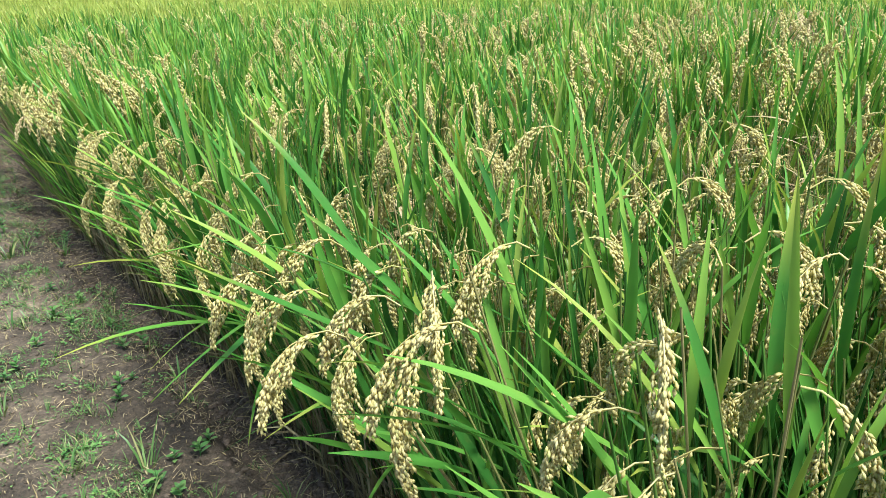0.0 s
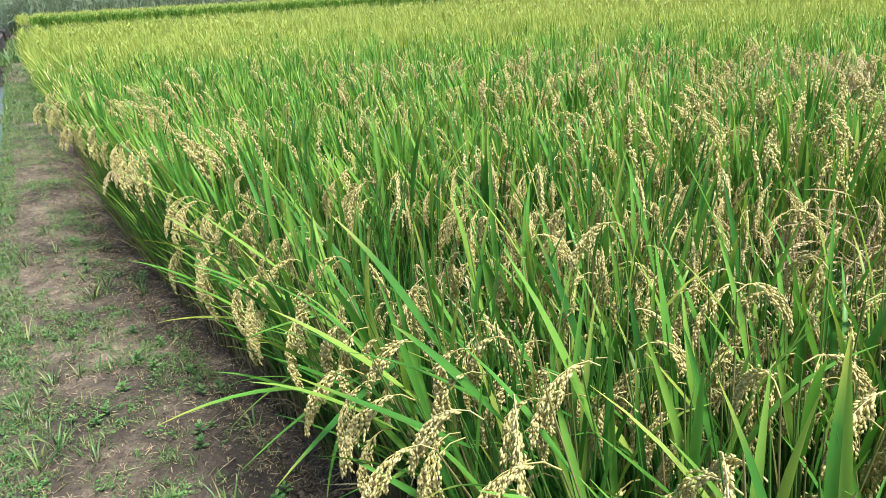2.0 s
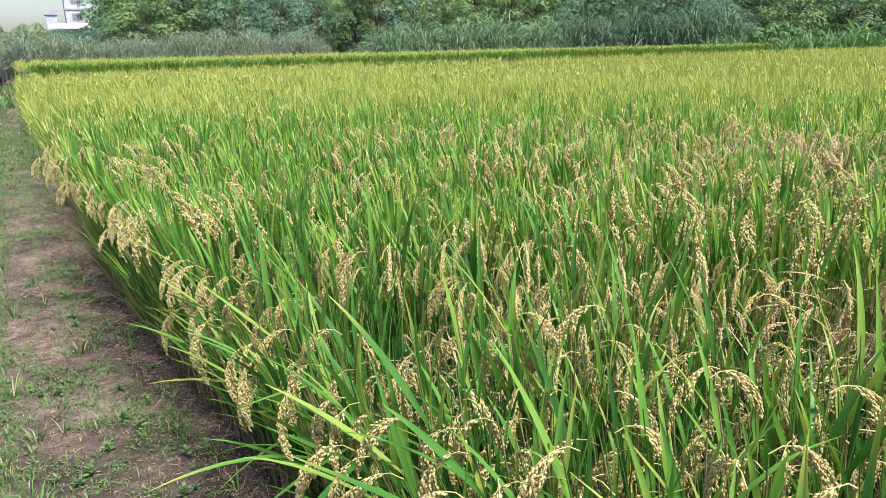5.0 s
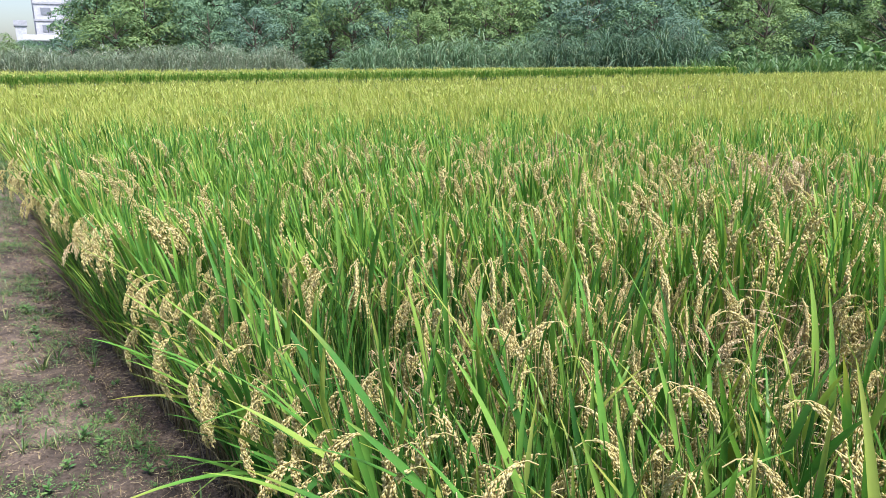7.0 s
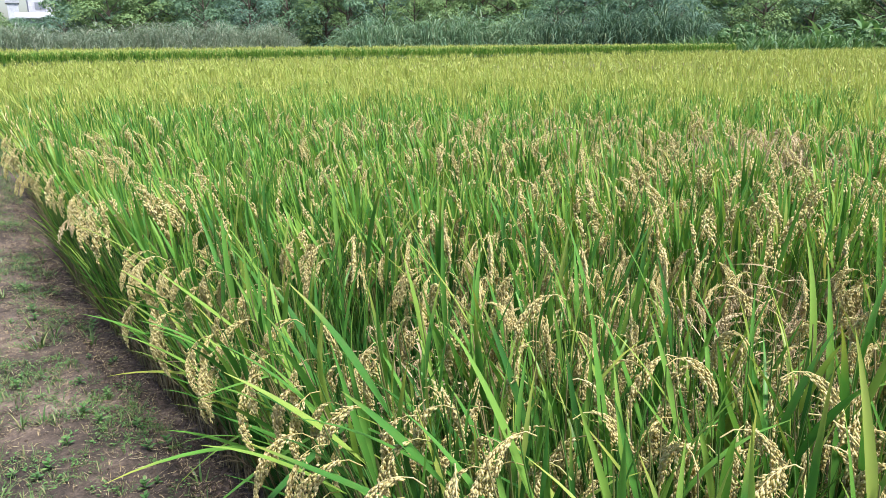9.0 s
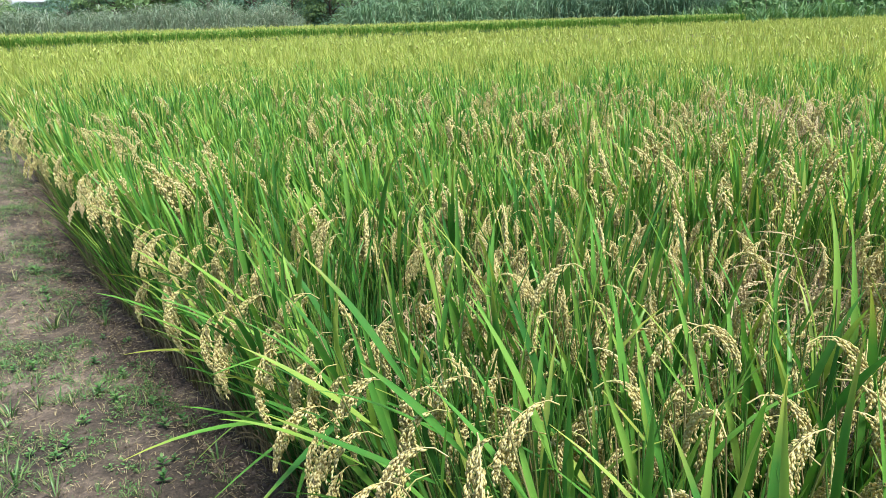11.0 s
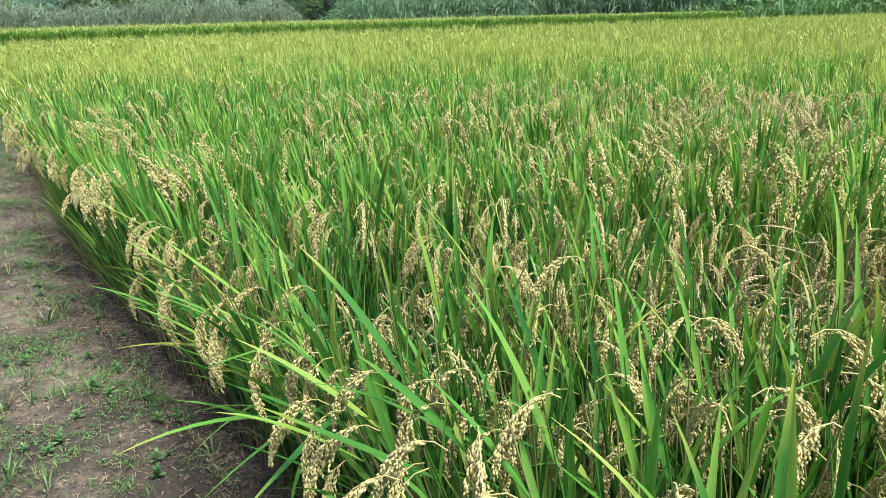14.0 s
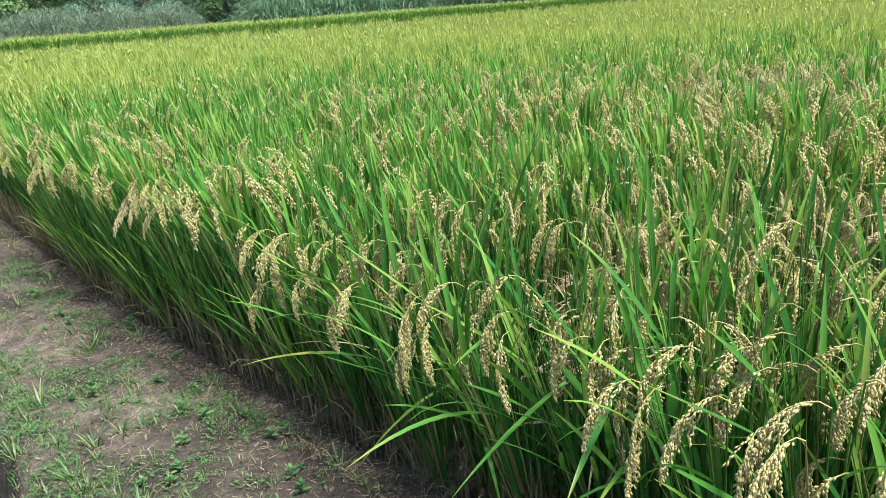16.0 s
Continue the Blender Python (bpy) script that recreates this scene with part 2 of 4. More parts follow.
def child(name, data, parent, m=None, label=""):
    ob = new(name, data)
    ob.parent = parent
    if m is not None:
        ob.matrix_basis = m
    return tagged(ob, label)


def joined(chunks):
    """Many (verts, faces) as one."""
    vs, fs, k = [], [], 0
    for v, f in chunks:
        vs.append(v)
        fs.append(np.asarray(f) + k)
        k += len(v)
    return np.concatenate(vs), np.concatenate(fs)


def moved(chunk, m):
    a = np.array(m)
    return chunk[0] @ a[:3, :3].T + a[:3, 3], chunk[1]


def turned(x, y, z, yaw, scale=1.0, tilt=0.0, toward=0.0):
    return Matrix.Translation((x, y, z)) @ Matrix.Rotation(toward, 4, "Z") @ Matrix.Rotation(tilt, 4, "Y") @ Matrix.Rotation(yaw - toward, 4, "Z") @ Matrix.Scale(scale, 4)


def curve_line(start, az, lean0, lean1, length, n, power=1.0):
    """A line that leaves the vertical by lean0 at its foot and by lean1 at its tip, in the upright plane of azimuth az."""
    s = np.linspace(0, 1, n + 1)
    a = lean0 + (lean1 - lean0) * ((s[1:] + s[:-1]) / 2) ** power
    d = np.stack([np.sin(a) * math.cos(az), np.sin(a) * math.sin(az), np.cos(a)], 1) * (length / n)
    return np.vstack([[0, 0, 0], np.cumsum(d, 0)]) + np.asarray(start)


def blade(start, az, lean0, lean1, length, width, n=6, fold=0.25, twist=0.0, power=1.3, base=0.6):
    """One leaf blade: a tapering strip; with a fold it has a keel."""
    p = curve_line(start, az, lean0, lean1, length, n, power)
    s = np.linspace(0, 1, n + 1)
    w = width / 2 * np.minimum(base + (1 - base) * np.minimum(s / 0.3, 1), 1) * np.clip((1 - s) / 0.55, 0.02, 1) ** 0.75
    t = np.gradient(p, axis=0)
    t /= np.linalg.norm(t, axis=1)[:, None]
    side = np.array([-math.sin(az), math.cos(az), 0.0])
    nor = np.cross(side, t)
    ang = twist * s
    sd = side * np.cos(ang)[:, None] + nor * np.sin(ang)[:, None]
    up = np.cross(sd, t)
    k = np.arange(n)
    if fold:
        v = np.stack([p - sd * w[:, None] - up * (w * fold)[:, None], p, p + sd * w[:, None] - up * (w * fold)[:, None]], 1).reshape(-1, 3)
        q = [[3 * k, 3 * k + 1, 3 * k + 4], [3 * k, 3 * k + 4, 3 * k + 3], [3 * k + 1, 3 * k + 2, 3 * k + 5], [3 * k + 1, 3 * k + 5, 3 * k + 4]]
    else:
        v = np.stack([p - sd * w[:, None], p + sd * w[:, None]], 1).reshape(-1, 3)
        q = [[2 * k, 2 * k + 1, 2 * k + 3], [2 * k, 2 * k + 3, 2 * k + 2]]
    return v, np.concatenate([np.stack(a, 1) for a in q])


def tube(p, r, sides=4):
    """A thin tube along the points p with radii r."""
    p, r = np.asarray(p), np.broadcast_to(r, (len(p),))
    t = np.gradient(p, axis=0)
    t /= np.linalg.norm(t, axis=1)[:, None] + 1e-9
    ref = np.where(np.abs(t[:, 2:3]) > 0.9, [[1.0, 0, 0]], [[0, 0, 1.0]])
    a = np.cross(t, ref)
    a /= np.linalg.norm(a, axis=1)[:, None]
    b = np.cross(t, a)
    an = np.arange(sides) * 2 * math.pi / sides
    v = p[:, None] + r[:, None, None] * (a[:, None] * np.cos(an)[None, :, None] + b[:, None] * np.sin(an)[None, :, None])
    f = []
    for i in range(len(p) - 1):
        for j in range(sides):
            q, w = i * sides + j, i * sides + (j + 1) % sides
            f += [(q, w, w + sides), (q, w + sides, q + sides)]
    return v.reshape(-1, 3), np.array(f)


def grain_chunk(p, d, length, width, sides=5):
    """One plump spindle at p along d."""
    d = d / (np.linalg.norm(d) + 1e-9)
    a = np.cross(d, [0.3, 0.5, 0.81])
    a /= np.linalg.norm(a) + 1e-9
    b = np.cross(d, a)
    an = np.arange(sides) * 2 * math.pi / sides + U(0, 1)
    ring = a[None] * np.cos(an)[:, None] + b[None] * np.sin(an)[:, None]
    v = np.vstack([[p], p + d * length * 0.48 + ring * width / 2, [p + d * length]])
    k = np.arange(sides)
    f = np.concatenate([np.stack([0 * k, 1 + (k + 1) % sides, 1 + k], 1), np.stack([0 * k + sides + 1, 1 + k, 1 + (k + 1) % sides], 1)])
    return v, f


def hanging_ear(n, length, width):
    """A far ear: a few spindles that hang side by side from one point."""
    out = []
    for i in range(n):
        p = np.array([0.015 * i, U(-0.012, 0.012), 0.06 - 0.012 * i * i])
        out.append(grain_chunk(p, np.array([U(0.15, 0.7), U(-0.25, 0.25), -1.0]), length * U(0.8, 1.2), width * U(0.8, 1.2), 3))
    return joined(out)


def panicle(droop, length=0.21, branches=13, per=14, gl=0.0125, gw=0.0046, sides=4, spread=0.95, stems=True):
    """A ripe rice ear at the origin: the axis rises, arches over towards +X and hangs; close strings of grains hang from it like a horse's tail."""
    axis = curve_line((0, 0, 0), 0.0, 0.10, droop, length * 1.22, 14, 0.44)
    out = [tube(axis[::2], np.linspace(0.0016, 0.0007, len(axis[::2])), 3)] if stems else []
    for i in range(branches):
        s = 0.20 + 0.72 * i / max(branches - 1, 1)
        k = min(int(s * 14), 13)
        foot = axis[k] + (axis[k + 1] - axis[k]) * (s * 14 - k)
        t = axis[k + 1] - axis[k]
        lean = math.atan2(math.hypot(t[0], t[1]), t[2])
        away = U(-0.5, 0.5) * spread
        ln = length * U(0.40, 0.58) * (1.1 - 0.45 * s)
        line = curve_line(foot, away, min(lean + U(0.0, 0.2), 2.9), min(lean + U(0.7, 1.3), 3.12), ln, 6, 0.45)
        for j in range(per):
            u = (0.02 + 0.95 * j / per) * 6
            q = min(int(u), 5)
            p = line[q] + (line[q + 1] - line[q]) * (u - q)
            d = line[q + 1] - line[q]
            d = d / np.linalg.norm(d) + RNG.normal(0, 0.22, 3)
            out.append(grain_chunk(p + RNG.normal(0, gw * 0.32, 3), d, gl * U(0.85, 1.15), gw * U(0.85, 1.15), sides))
    return joined(out)


# ---- ground, bund, ditch, road ----


def edge_x(y):
    """Where the rice begins: the bund bends slightly to the right far on."""
    return 0.074 * max(y - 2.0, 0.0) if y < 8.5 else 0.481 + 0.09 * (y - 8.5)


def water_x(y):
    return -0.97 + 0.09 * max(y, -3.0)


def road_x(y):
    return 0.112 * (y - 16.54) if y < 34 else 1.955 + 0.094 * (y - 34)


def wob(x, y, k, seed=0.0):
    return noise.noise((x * k + seed, y * k - seed, seed))


def ground_z(x, y):
    e, w, r = edge_x(y), water_x(y), road_x(y)
    if x > e - 0.12:                                # the paddy floor, just under the bund
        return -0.02 - 0.03 * min((x - e + 0.12) / 0.2, 1) + 0.012 * wob(x, y, 5)
    if x > w + 0.05:                                # the bund
        u = (x - w) / max(e - 0.12 - w, 0.05)
        crown = 0.035 * math.sin(math.pi * min(max(u, 0), 1)) + 0.02
        return crown - 0.05 * max(0.14 - u, 0) / 0.14 + 0.016 * wob(x, y, 4) + 0.010 * wob(x, y, 13, 3.0)
    if x > r - 0.02:                                # the bank down into the ditch
        return max(-0.48, -0.03 - 3.5 * (w + 0.05 - x)) + 0.012 * wob(x, y, 9)
    return -0.50


def sheet(name, xs, ys, zf, mat):
    v = [(x, y, zf(x, y)) for y in ys for x in xs]
    w = len(xs)
    f = [(j * w + i, j * w + i + 1, (j + 1) * w + i + 1, (j + 1) * w + i) for j in range(len(ys) - 1) for i in range(w - 1)]
    return new(name, mesh_data(name, v, f, mat))


xs = list(np.concatenate([[-3000, -900, -300, -100, -40, -15, -6], np.arange(-3.2, 0.5, 0.035), np.arange(0.5, 2.0, 0.06), np.arange(2.1, 6, 0.3), [8, 12, 20, 35, 60, 100, 300, 900, 3000]]))
ys = list(np.concatenate([[-3000, -900, -300, -100, -40, -15, -8], np.arange(-5.5, 6, 0.05), np.arange(6, 24, 0.14), [27, 32, 40, 55, 80, 130, 300, 900, 3000]]))
ground = tagged(sheet("ground", xs, ys, ground_z, SOIL), "brown-grey earth of the trodden paddy bund and field floor", "ground", kind="structure")

wy = np.arange(-7, 26, 0.5)
wv = [(x, y, -0.25) for y in wy for x in (road_x(y) + 0.03, water_x(y) + 0.12)]
water = new("water", mesh_data("water", wv, [(2 * i, 2 * i + 1, 2 * i + 3, 2 * i + 2) for i in range(len(wy) - 1)], WATER))
tagged(water, "shallow still water reflecting sky in a ditch", "water", kind="structure")

ry = np.arange(-40, 130, 4.0)
rv, rf = [], []
for y in ry:
    x = road_x(y)
    for dx, z in ((-7.0, -0.3), (-7.0, 0.40), (-0.03, 0.40), (0.0, 0.37), (0.03, -0.55)):
        rv.append((x + dx, y, z + 0.01 * wob(x + dx, y, 0.7)))
for i in range(len(ry) - 1):
    rf += [(5 * i + j, 5 * i + j + 1, 5 * i + j + 6, 5 * i + j + 5) for j in range(4)]
road = tagged(new("road", mesh_data("road", rv, rf, PAVING, smooth=False)), "pale concrete farm road above a ditch", "road", kind="structure")
kv, kf = [], []
for i, y in enumerate(ry):
    x = road_x(y)
    kv += [(x + 0.034, y, -0.52), (x + 0.10, y, -0.52), (x + 0.085, y, 0.382), (x - 0.12, y, 0.425), (x - 0.12, y, 0.406)]
    if i:
        kf += [(5 * i - 5 + j, 5 * i - 5 + (j + 1) % 5, 5 * i + (j + 1) % 5, 5 * i + j) for j in range(5)]
tagged(new("retaining_wall", mesh_data("retaining_wall", kv, kf, CONCRETE, smooth=False)), "stained grey concrete retaining wall of the ditch", "wall", kind="structure")

# ---- rice: shapes that the plants share ----
LEAVES = []
for i in range(28):                                 # ordinary blades, then broad erect flag leaves
    flag = i >= 12
    LEAVES.append(mesh_data("leaf", *blade((0, 0, 0), 0.0, U(0.02, 0.12), U(0.05, 0.5) if flag else U(0.3, 1.3), U(0.24, 0.38) if flag else U(0.28, 0.42),
                                           U(0.013, 0.020) if flag else U(0.011, 0.015), 7, 0.35, U(-0.9, 0.9), U(1.2, 2.4), base=0.55), LEAF))
HANGING = [mesh_data("leaf", *blade((0, 0, 0), 0.0, U(0.6, 0.95), U(1.5, 2.0), U(0.44, 0.62), U(0.013, 0.018), 9, 0.3, U(-0.7, 0.7), 0.9), LEAF) for _ in range(6)]
DRY_LEAVES = [mesh_data("dry_leaf", *blade((0, 0, 0), 0.0, U(0.2, 0.5), U(1.6, 2.9), U(0.28, 0.45), U(0.007, 0.011), 7, 0.5, U(-2, 2), 0.8), STRAW) for _ in range(6)]
FALLEN = [mesh_data("dry_leaf", *blade((0, 0, 0), 0.0, U(1.0, 1.4), U(1.6, 2.1), U(0.22, 0.48), U(0.005, 0.009), 6, 0.4, U(-2, 2), 0.8), STRAW) for _ in range(6)]
EARS = [mesh_data("panicle", *panicle(U(2.85, 3.12), U(0.12, 0.18), 17 + i % 4, 16 + i % 3), GRAIN) for i in range(10)]
DRY_EARS = [mesh_data("panicle", *panicle(U(2.7, 3.1), U(0.12, 0.17), 11, 12), DRYGRAIN) for _ in range(5)]
MID_CHUNKS = [panicle(U(2.85, 3.12), U(0.13, 0.18), 10, 7, 0.017, 0.0078, 3, 0.7, False) for _ in range(6)]
MID_EARS = [mesh_data("panicle", *c, GRAIN) for c in MID_CHUNKS]
FAR_CHUNKS = [hanging_ear(6, 0.060, 0.012) for _ in range(5)]
DISTANT_CHUNKS = [hanging_ear(2, 0.08, 0.018) for _ in range(5)]


STALKS = [mesh_data("stalk", *tube(curve_line((0, 0, -0.01), 0.0, U(0.02, 0.09), U(0.06, 0.17), 0.93 * U(0.92, 1.08), 4), np.linspace(0.0038, 0.0015, 5), 4), STALK) for _ in range(6)]


def base_straw(n):
    """Withered sheaths and blades round the foot of a hill."""
    out = []
    for _ in range(n):
        az, r = U(0, 6.28), U(0.01, 0.045)
        out.append(blade((r * math.cos(az), r * math.sin(az), U(0, 0.06)), az, U(0.0, 0.2), U(0.1, 0.5) if RNG.random() < 0.7 else U(0.8, 2.7), U(0.14, 0.32), U(0.004, 0.008), 4, 0.0, U(-2, 2)))
    return joined(out)


SHEATHS = [mesh_data("withered_sheath", *base_straw(30), DARKSTRAW) for _ in range(4)]


def basal(n):
    """Green blades low on a hill."""
    out = []
    for _ in range(n):
        az, r = U(0, 6.28), U(0.02, 0.05)
        out.append(blade((r * math.cos(az), r * math.sin(az), U(0.03, 0.36)), az, U(0.0, 0.14), U(0.1, 0.7), U(0.30, 0.50), U(0.010, 0.015), 4, 0.0, U(-0.8, 0.8), 1.5))
    return joined(out)


# their deep green holds the shade inside the hill
BASAL = [mesh_data("basal_foliage", *basal(30), SHADELEAF) for _ in range(4)]


def dryness(x, y):
    """Lodged, withered patches in the stand."""
    d = 0.0
    for px, py, r in ((0.35, -1.27, 0.34), (1.20, -2.05, 0.46), (2.25, -0.63, 0.26), (2.72, -0.86, 0.30), (3.40, -1.08, 0.50), (2.95, 1.60, 0.34), (2.70, 0.10, 0.26), (3.64, -0.50, 0.36), (0.27, -2.20, 0.12)):
        if x > edge_x(y) + 0.18:
            d = max(d, 1.0 - math.hypot(x - px, y - py) / r)
    return min(max(d * 2.0, 0.0), 1.0)


def outward(x, y):
    """How strongly plants at the field's edge hang over the bund."""
    return min(max(0.0, 1.12 - (x - edge_x(y)) / 0.75), 1.0)


def near_plant(x, y, label):
    """A rice hill with each stalk, leaf and ear a part of its own."""
    dry, out = dryness(x, y), outward(x, y)
    withered = dry > 0.3
    plant = new("rice_plant")
    plant.matrix_basis = turned(x, y, ground_z(x, y), 0.0, U(0.80, 0.92) if withered else U(0.95, 1.05), (U(0.15, 0.5) if withered else 0.05 + 0.17 * out), U(0, 6.28) if withered else math.pi + U(-0.5, 0.5))
    tagged(plant, "withered rice plant with limp tan ears" if withered else label, "rice plant", "rice plants in the paddy")
    child("withered_sheath", SHEATHS[int(RNG.integers(4))], plant, Matrix.Rotation(U(0, 6.28), 4, "Z"), "withered straw-coloured sheath")
    if not withered:
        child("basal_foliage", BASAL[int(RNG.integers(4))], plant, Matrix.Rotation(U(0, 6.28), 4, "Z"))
    n = 10 if withered else 12
    for i in range(n):
        az = 2 * math.pi * (i + U(-0.3, 0.3)) / n
        st = STALKS[int(RNG.integers(6))]
        foot = Vector((0.028 * math.cos(az), 0.028 * math.sin(az), 0))
        child("stalk", st, plant, Matrix.Translation(foot) @ Matrix.Rotation(az, 4, "Z"))
        top = foot + Matrix.Rotation(az, 3, "Z") @ st.vertices[len(st.vertices) - 2].co
        for k in range(3):                          # blades up the stalk
            if RNG.random() < ((0.45, 0.72, 0.85)[k] * (0.5 if dry > 0.02 else 1.0) if not withered else 0.06):
                lift = (0.46, 0.66, 0.82)[k] + U(-0.07, 0.06)
                p = foot.lerp(top, lift)
                turn = az + U(-1.3, 1.3)
                lv = LEAVES[int(RNG.integers(12)) if k < 2 and RNG.random() < 0.6 - 0.3 * out else int(RNG.integers(12, 28))]
                tilt = U(0.05, 0.30) + 0.42 * out * max(math.cos(turn - math.pi), 0)
                child("leaf", lv, plant, turned(*p, turn, U(0.85, 1.1), tilt, turn))
            elif withered and RNG.random() < 0.8:
                p, turn = foot.lerp(top, U(0.3, 0.9)), U(0, 6.28)
                child("dry_leaf", (DRY_LEAVES if k else FALLEN)[int(RNG.integers(6))], plant, turned(*p, turn, U(0.8, 1.1), U(0.0, 0.5), turn), "withered tan leaf")
        if i < (8 if withered else 7 if out > 0.4 else 11):
            turn = az + U(-0.7, 0.7)
            turn = math.pi + (1 - 0.45 * out) * ((turn - math.pi + math.pi) % (2 * math.pi) - math.pi)
            ears = DRY_EARS if withered else EARS
            child("panicle", ears[int(RNG.integers(len(ears)))], plant, turned(top.x, top.y, top.z - U(0.01, 0.12), turn, U(0.8, 1.15), U(0.05, 0.35), turn), "limp tan ear" if withered else "arching ripe golden ear")
    for _ in range(8 if withered else 0):          # a mat of fallen straw over the lodged stalks
        turn = U(0, 6.28)
        child("dry_leaf", FALLEN[int(RNG.integers(6))], plant, turned(U(-0.12, 0.12), U(-0.12, 0.12), U(0.76, 0.98), turn, U(0.6, 0.95), U(-0.2, 0.4), turn), "withered tan leaf")
    if out > 0.5:                                   # long blades that bow over the bund
        for _ in range(int(RNG.integers(0, 2))):
            turn = math.pi + U(-0.9, 0.9)
            child("leaf", HANGING[int(RNG.integers(6))], plant, turned(0, 0, U(0.25, 0.5), turn, U(0.8, 1.1)), "long leaf bowed over the bund")
    return plant


def hill_chunks(leaves, n, seg, width, ears, ear_set, fold=0.0, tall=1.0, low=0):
    """A simpler hill as arrays: leaves, stalks, and where its ears sit."""
    lv, st, er = [], [], []
    for i in range(leaves):
        az = U(0, 6.28)
        r, length = U(0.01, 0.11), U(0.14, 0.28) * tall
        foot = U(0.90, 1.05) * tall - 0.92 * length
        lv.append(blade((r * math.cos(az), r * math.sin(az), foot), az, U(0.02, 0.36), U(0.1, 0.9), length, width * U(0.8, 1.15), seg, fold, U(-0.8, 0.8), 1.5))
    for i in range(low):                            # blades near the foot
        az, r = U(0, 6.28), U(0.02, 0.06)
        lv.append(blade((r * math.cos(az), r * math.sin(az), U(0.03, 0.34)), az, U(0.05, 0.3), U(0.3, 1.0), U(0.30, 0.45), width * U(0.7, 1.0), 3, fold, U(-0.8, 0.8), 1.5))
    for i in range(n):
        az = U(0, 6.28)
        st.append(tube(curve_line((0.02 * math.cos(az), 0.02 * math.sin(az), 0), az, 0.04, 0.11, 0.90, 2), (0.004, 0.003, 0.0015), 3))
    for i in range(ears):
        az, r = U(0, 6.28), U(0.05, 0.12)
        er.append((int(RNG.integers(len(ear_set))), turned(r * math.cos(az), r * math.sin(az), U(0.89, 1.01) * tall, az, U(0.8, 1.1), U(0.05, 0.3), az)))
    return joined(lv), joined(st) if st else None, er


# ---- rice: the stand ----
Q = np.array([-0.8, -3.0])                          # the corner of the path from which the stand thins out in detail
GOLD = "green rice plant with arching ripe golden ears"
hills = []
for row in range(0, 190):
    for k in range(-30, 130):
        y = k * 0.2 + (row % 2) * 0.1
        if row > 45 and (row + k) % 2:
            continue
        x = edge_x(y) + 0.12 + row * 0.21
        x, y = x + U(-0.03, 0.03), y + U(-0.04, 0.04)
        end = 20.8 - 0.17 * x
        if y > end or y < -5.6:
            continue
        d = math.hypot(x - Q[0], y - Q[1])
        az = math.degrees(math.atan2(x - Q[0], y - Q[1]))
        front = -22 < az < 92
        if (not front and d > 4.5 and (k % 3 or row % 2)) or (d > 17 and (row + k // 2) % 2 == 0):
            continue
        hills.append((d, x, y, front))
hills.sort()
near = [h for h in hills if h[0] < 2.75 and h[3]]
mid = [h for h in hills if 2.75 <= h[0] < 6.0 and h[3]]
seen = set(id(h) for h in near) | set(id(h) for h in mid)
rest = [h for h in hills if id(h) not in seen]

near_plants = []
for d, x, y, _ in near:
    near_plants.append(near_plant(x, y, GOLD + (", leaning over the bund" if outward(x, y) > 0.4 else "")))


def plant_below(p, lean=0.12):
    """The near plant from whose foot a stalk would rise to p."""
    return min(near_plants, key=lambda o: math.hypot(o.location.x - p[0] - lean * (outward(p[0], p[1]) > 0.3), o.location.y - p[1]))


def tall_ear(x, y, z, turn, ears=EARS):
    """An ear whose arch tops out at (x, y, z), on a stalk of its own from the nearest plant."""
    plant, data = plant_below((x, y)), ears[int(RNG.integers(len(ears)))]
    apex = max((v.co for v in data.vertices), key=lambda c: c.z)
    base = Vector((x, y, z)) - Matrix.Rotation(turn, 3, "Z") @ apex
    back = plant.matrix_basis.inverted()
    b = back @ base
    mid = Vector((b.x * 0.35, b.y * 0.35, b.z * 0.5))
    child("stalk", mesh_data("stalk", *tube([(0, 0, 0), tuple(mid), tuple(b)], (0.0036, 0.0030, 0.0016), 4), STALK), plant)
    child("panicle", data, plant, back @ Matrix.Translation(base) @ Matrix.Rotation(turn, 4, "Z"), "arching ripe golden ear")


def bowed_leaf(p0, p1, width, lift, mat, label):
    """A long blade from p0 on its stalk to its tip p1, arched by lift."""
    plant = plant_below(p0)
    n, a, b = 10, np.array(p0), np.array(p1)
    t = np.linspace(0, 1, n + 1)[:, None]
    p = a + (b - a) * t + np.array([0, 0, 4 * lift]) * t * (1 - t)
    side = np.cross(b - a, [0, 0, 1.0])
    side /= np.linalg.norm(side)
    w = width / 2 * np.minimum(0.7 + t, 1) * np.clip((1 - t) / 0.5, 0.02, 1) ** 0.8
    v = np.stack([p - side * w + [0, 0, 0.001], p - [0, 0, 0.0012], p + side * w + [0, 0, 0.001]], 1).reshape(-1, 3)
    k = np.arange(n)
    q = [[3 * k, 3 * k + 1, 3 * k + 4], [3 * k, 3 * k + 4, 3 * k + 3], [3 * k + 1, 3 * k + 2, 3 * k + 5], [3 * k + 1, 3 * k + 5, 3 * k + 4]]
    child("leaf", mesh_data("leaf", v - a, np.concatenate([np.stack(c, 1) for c in q]), mat), plant, plant.matrix_basis.inverted() @ Matrix.Translation(p0), label)


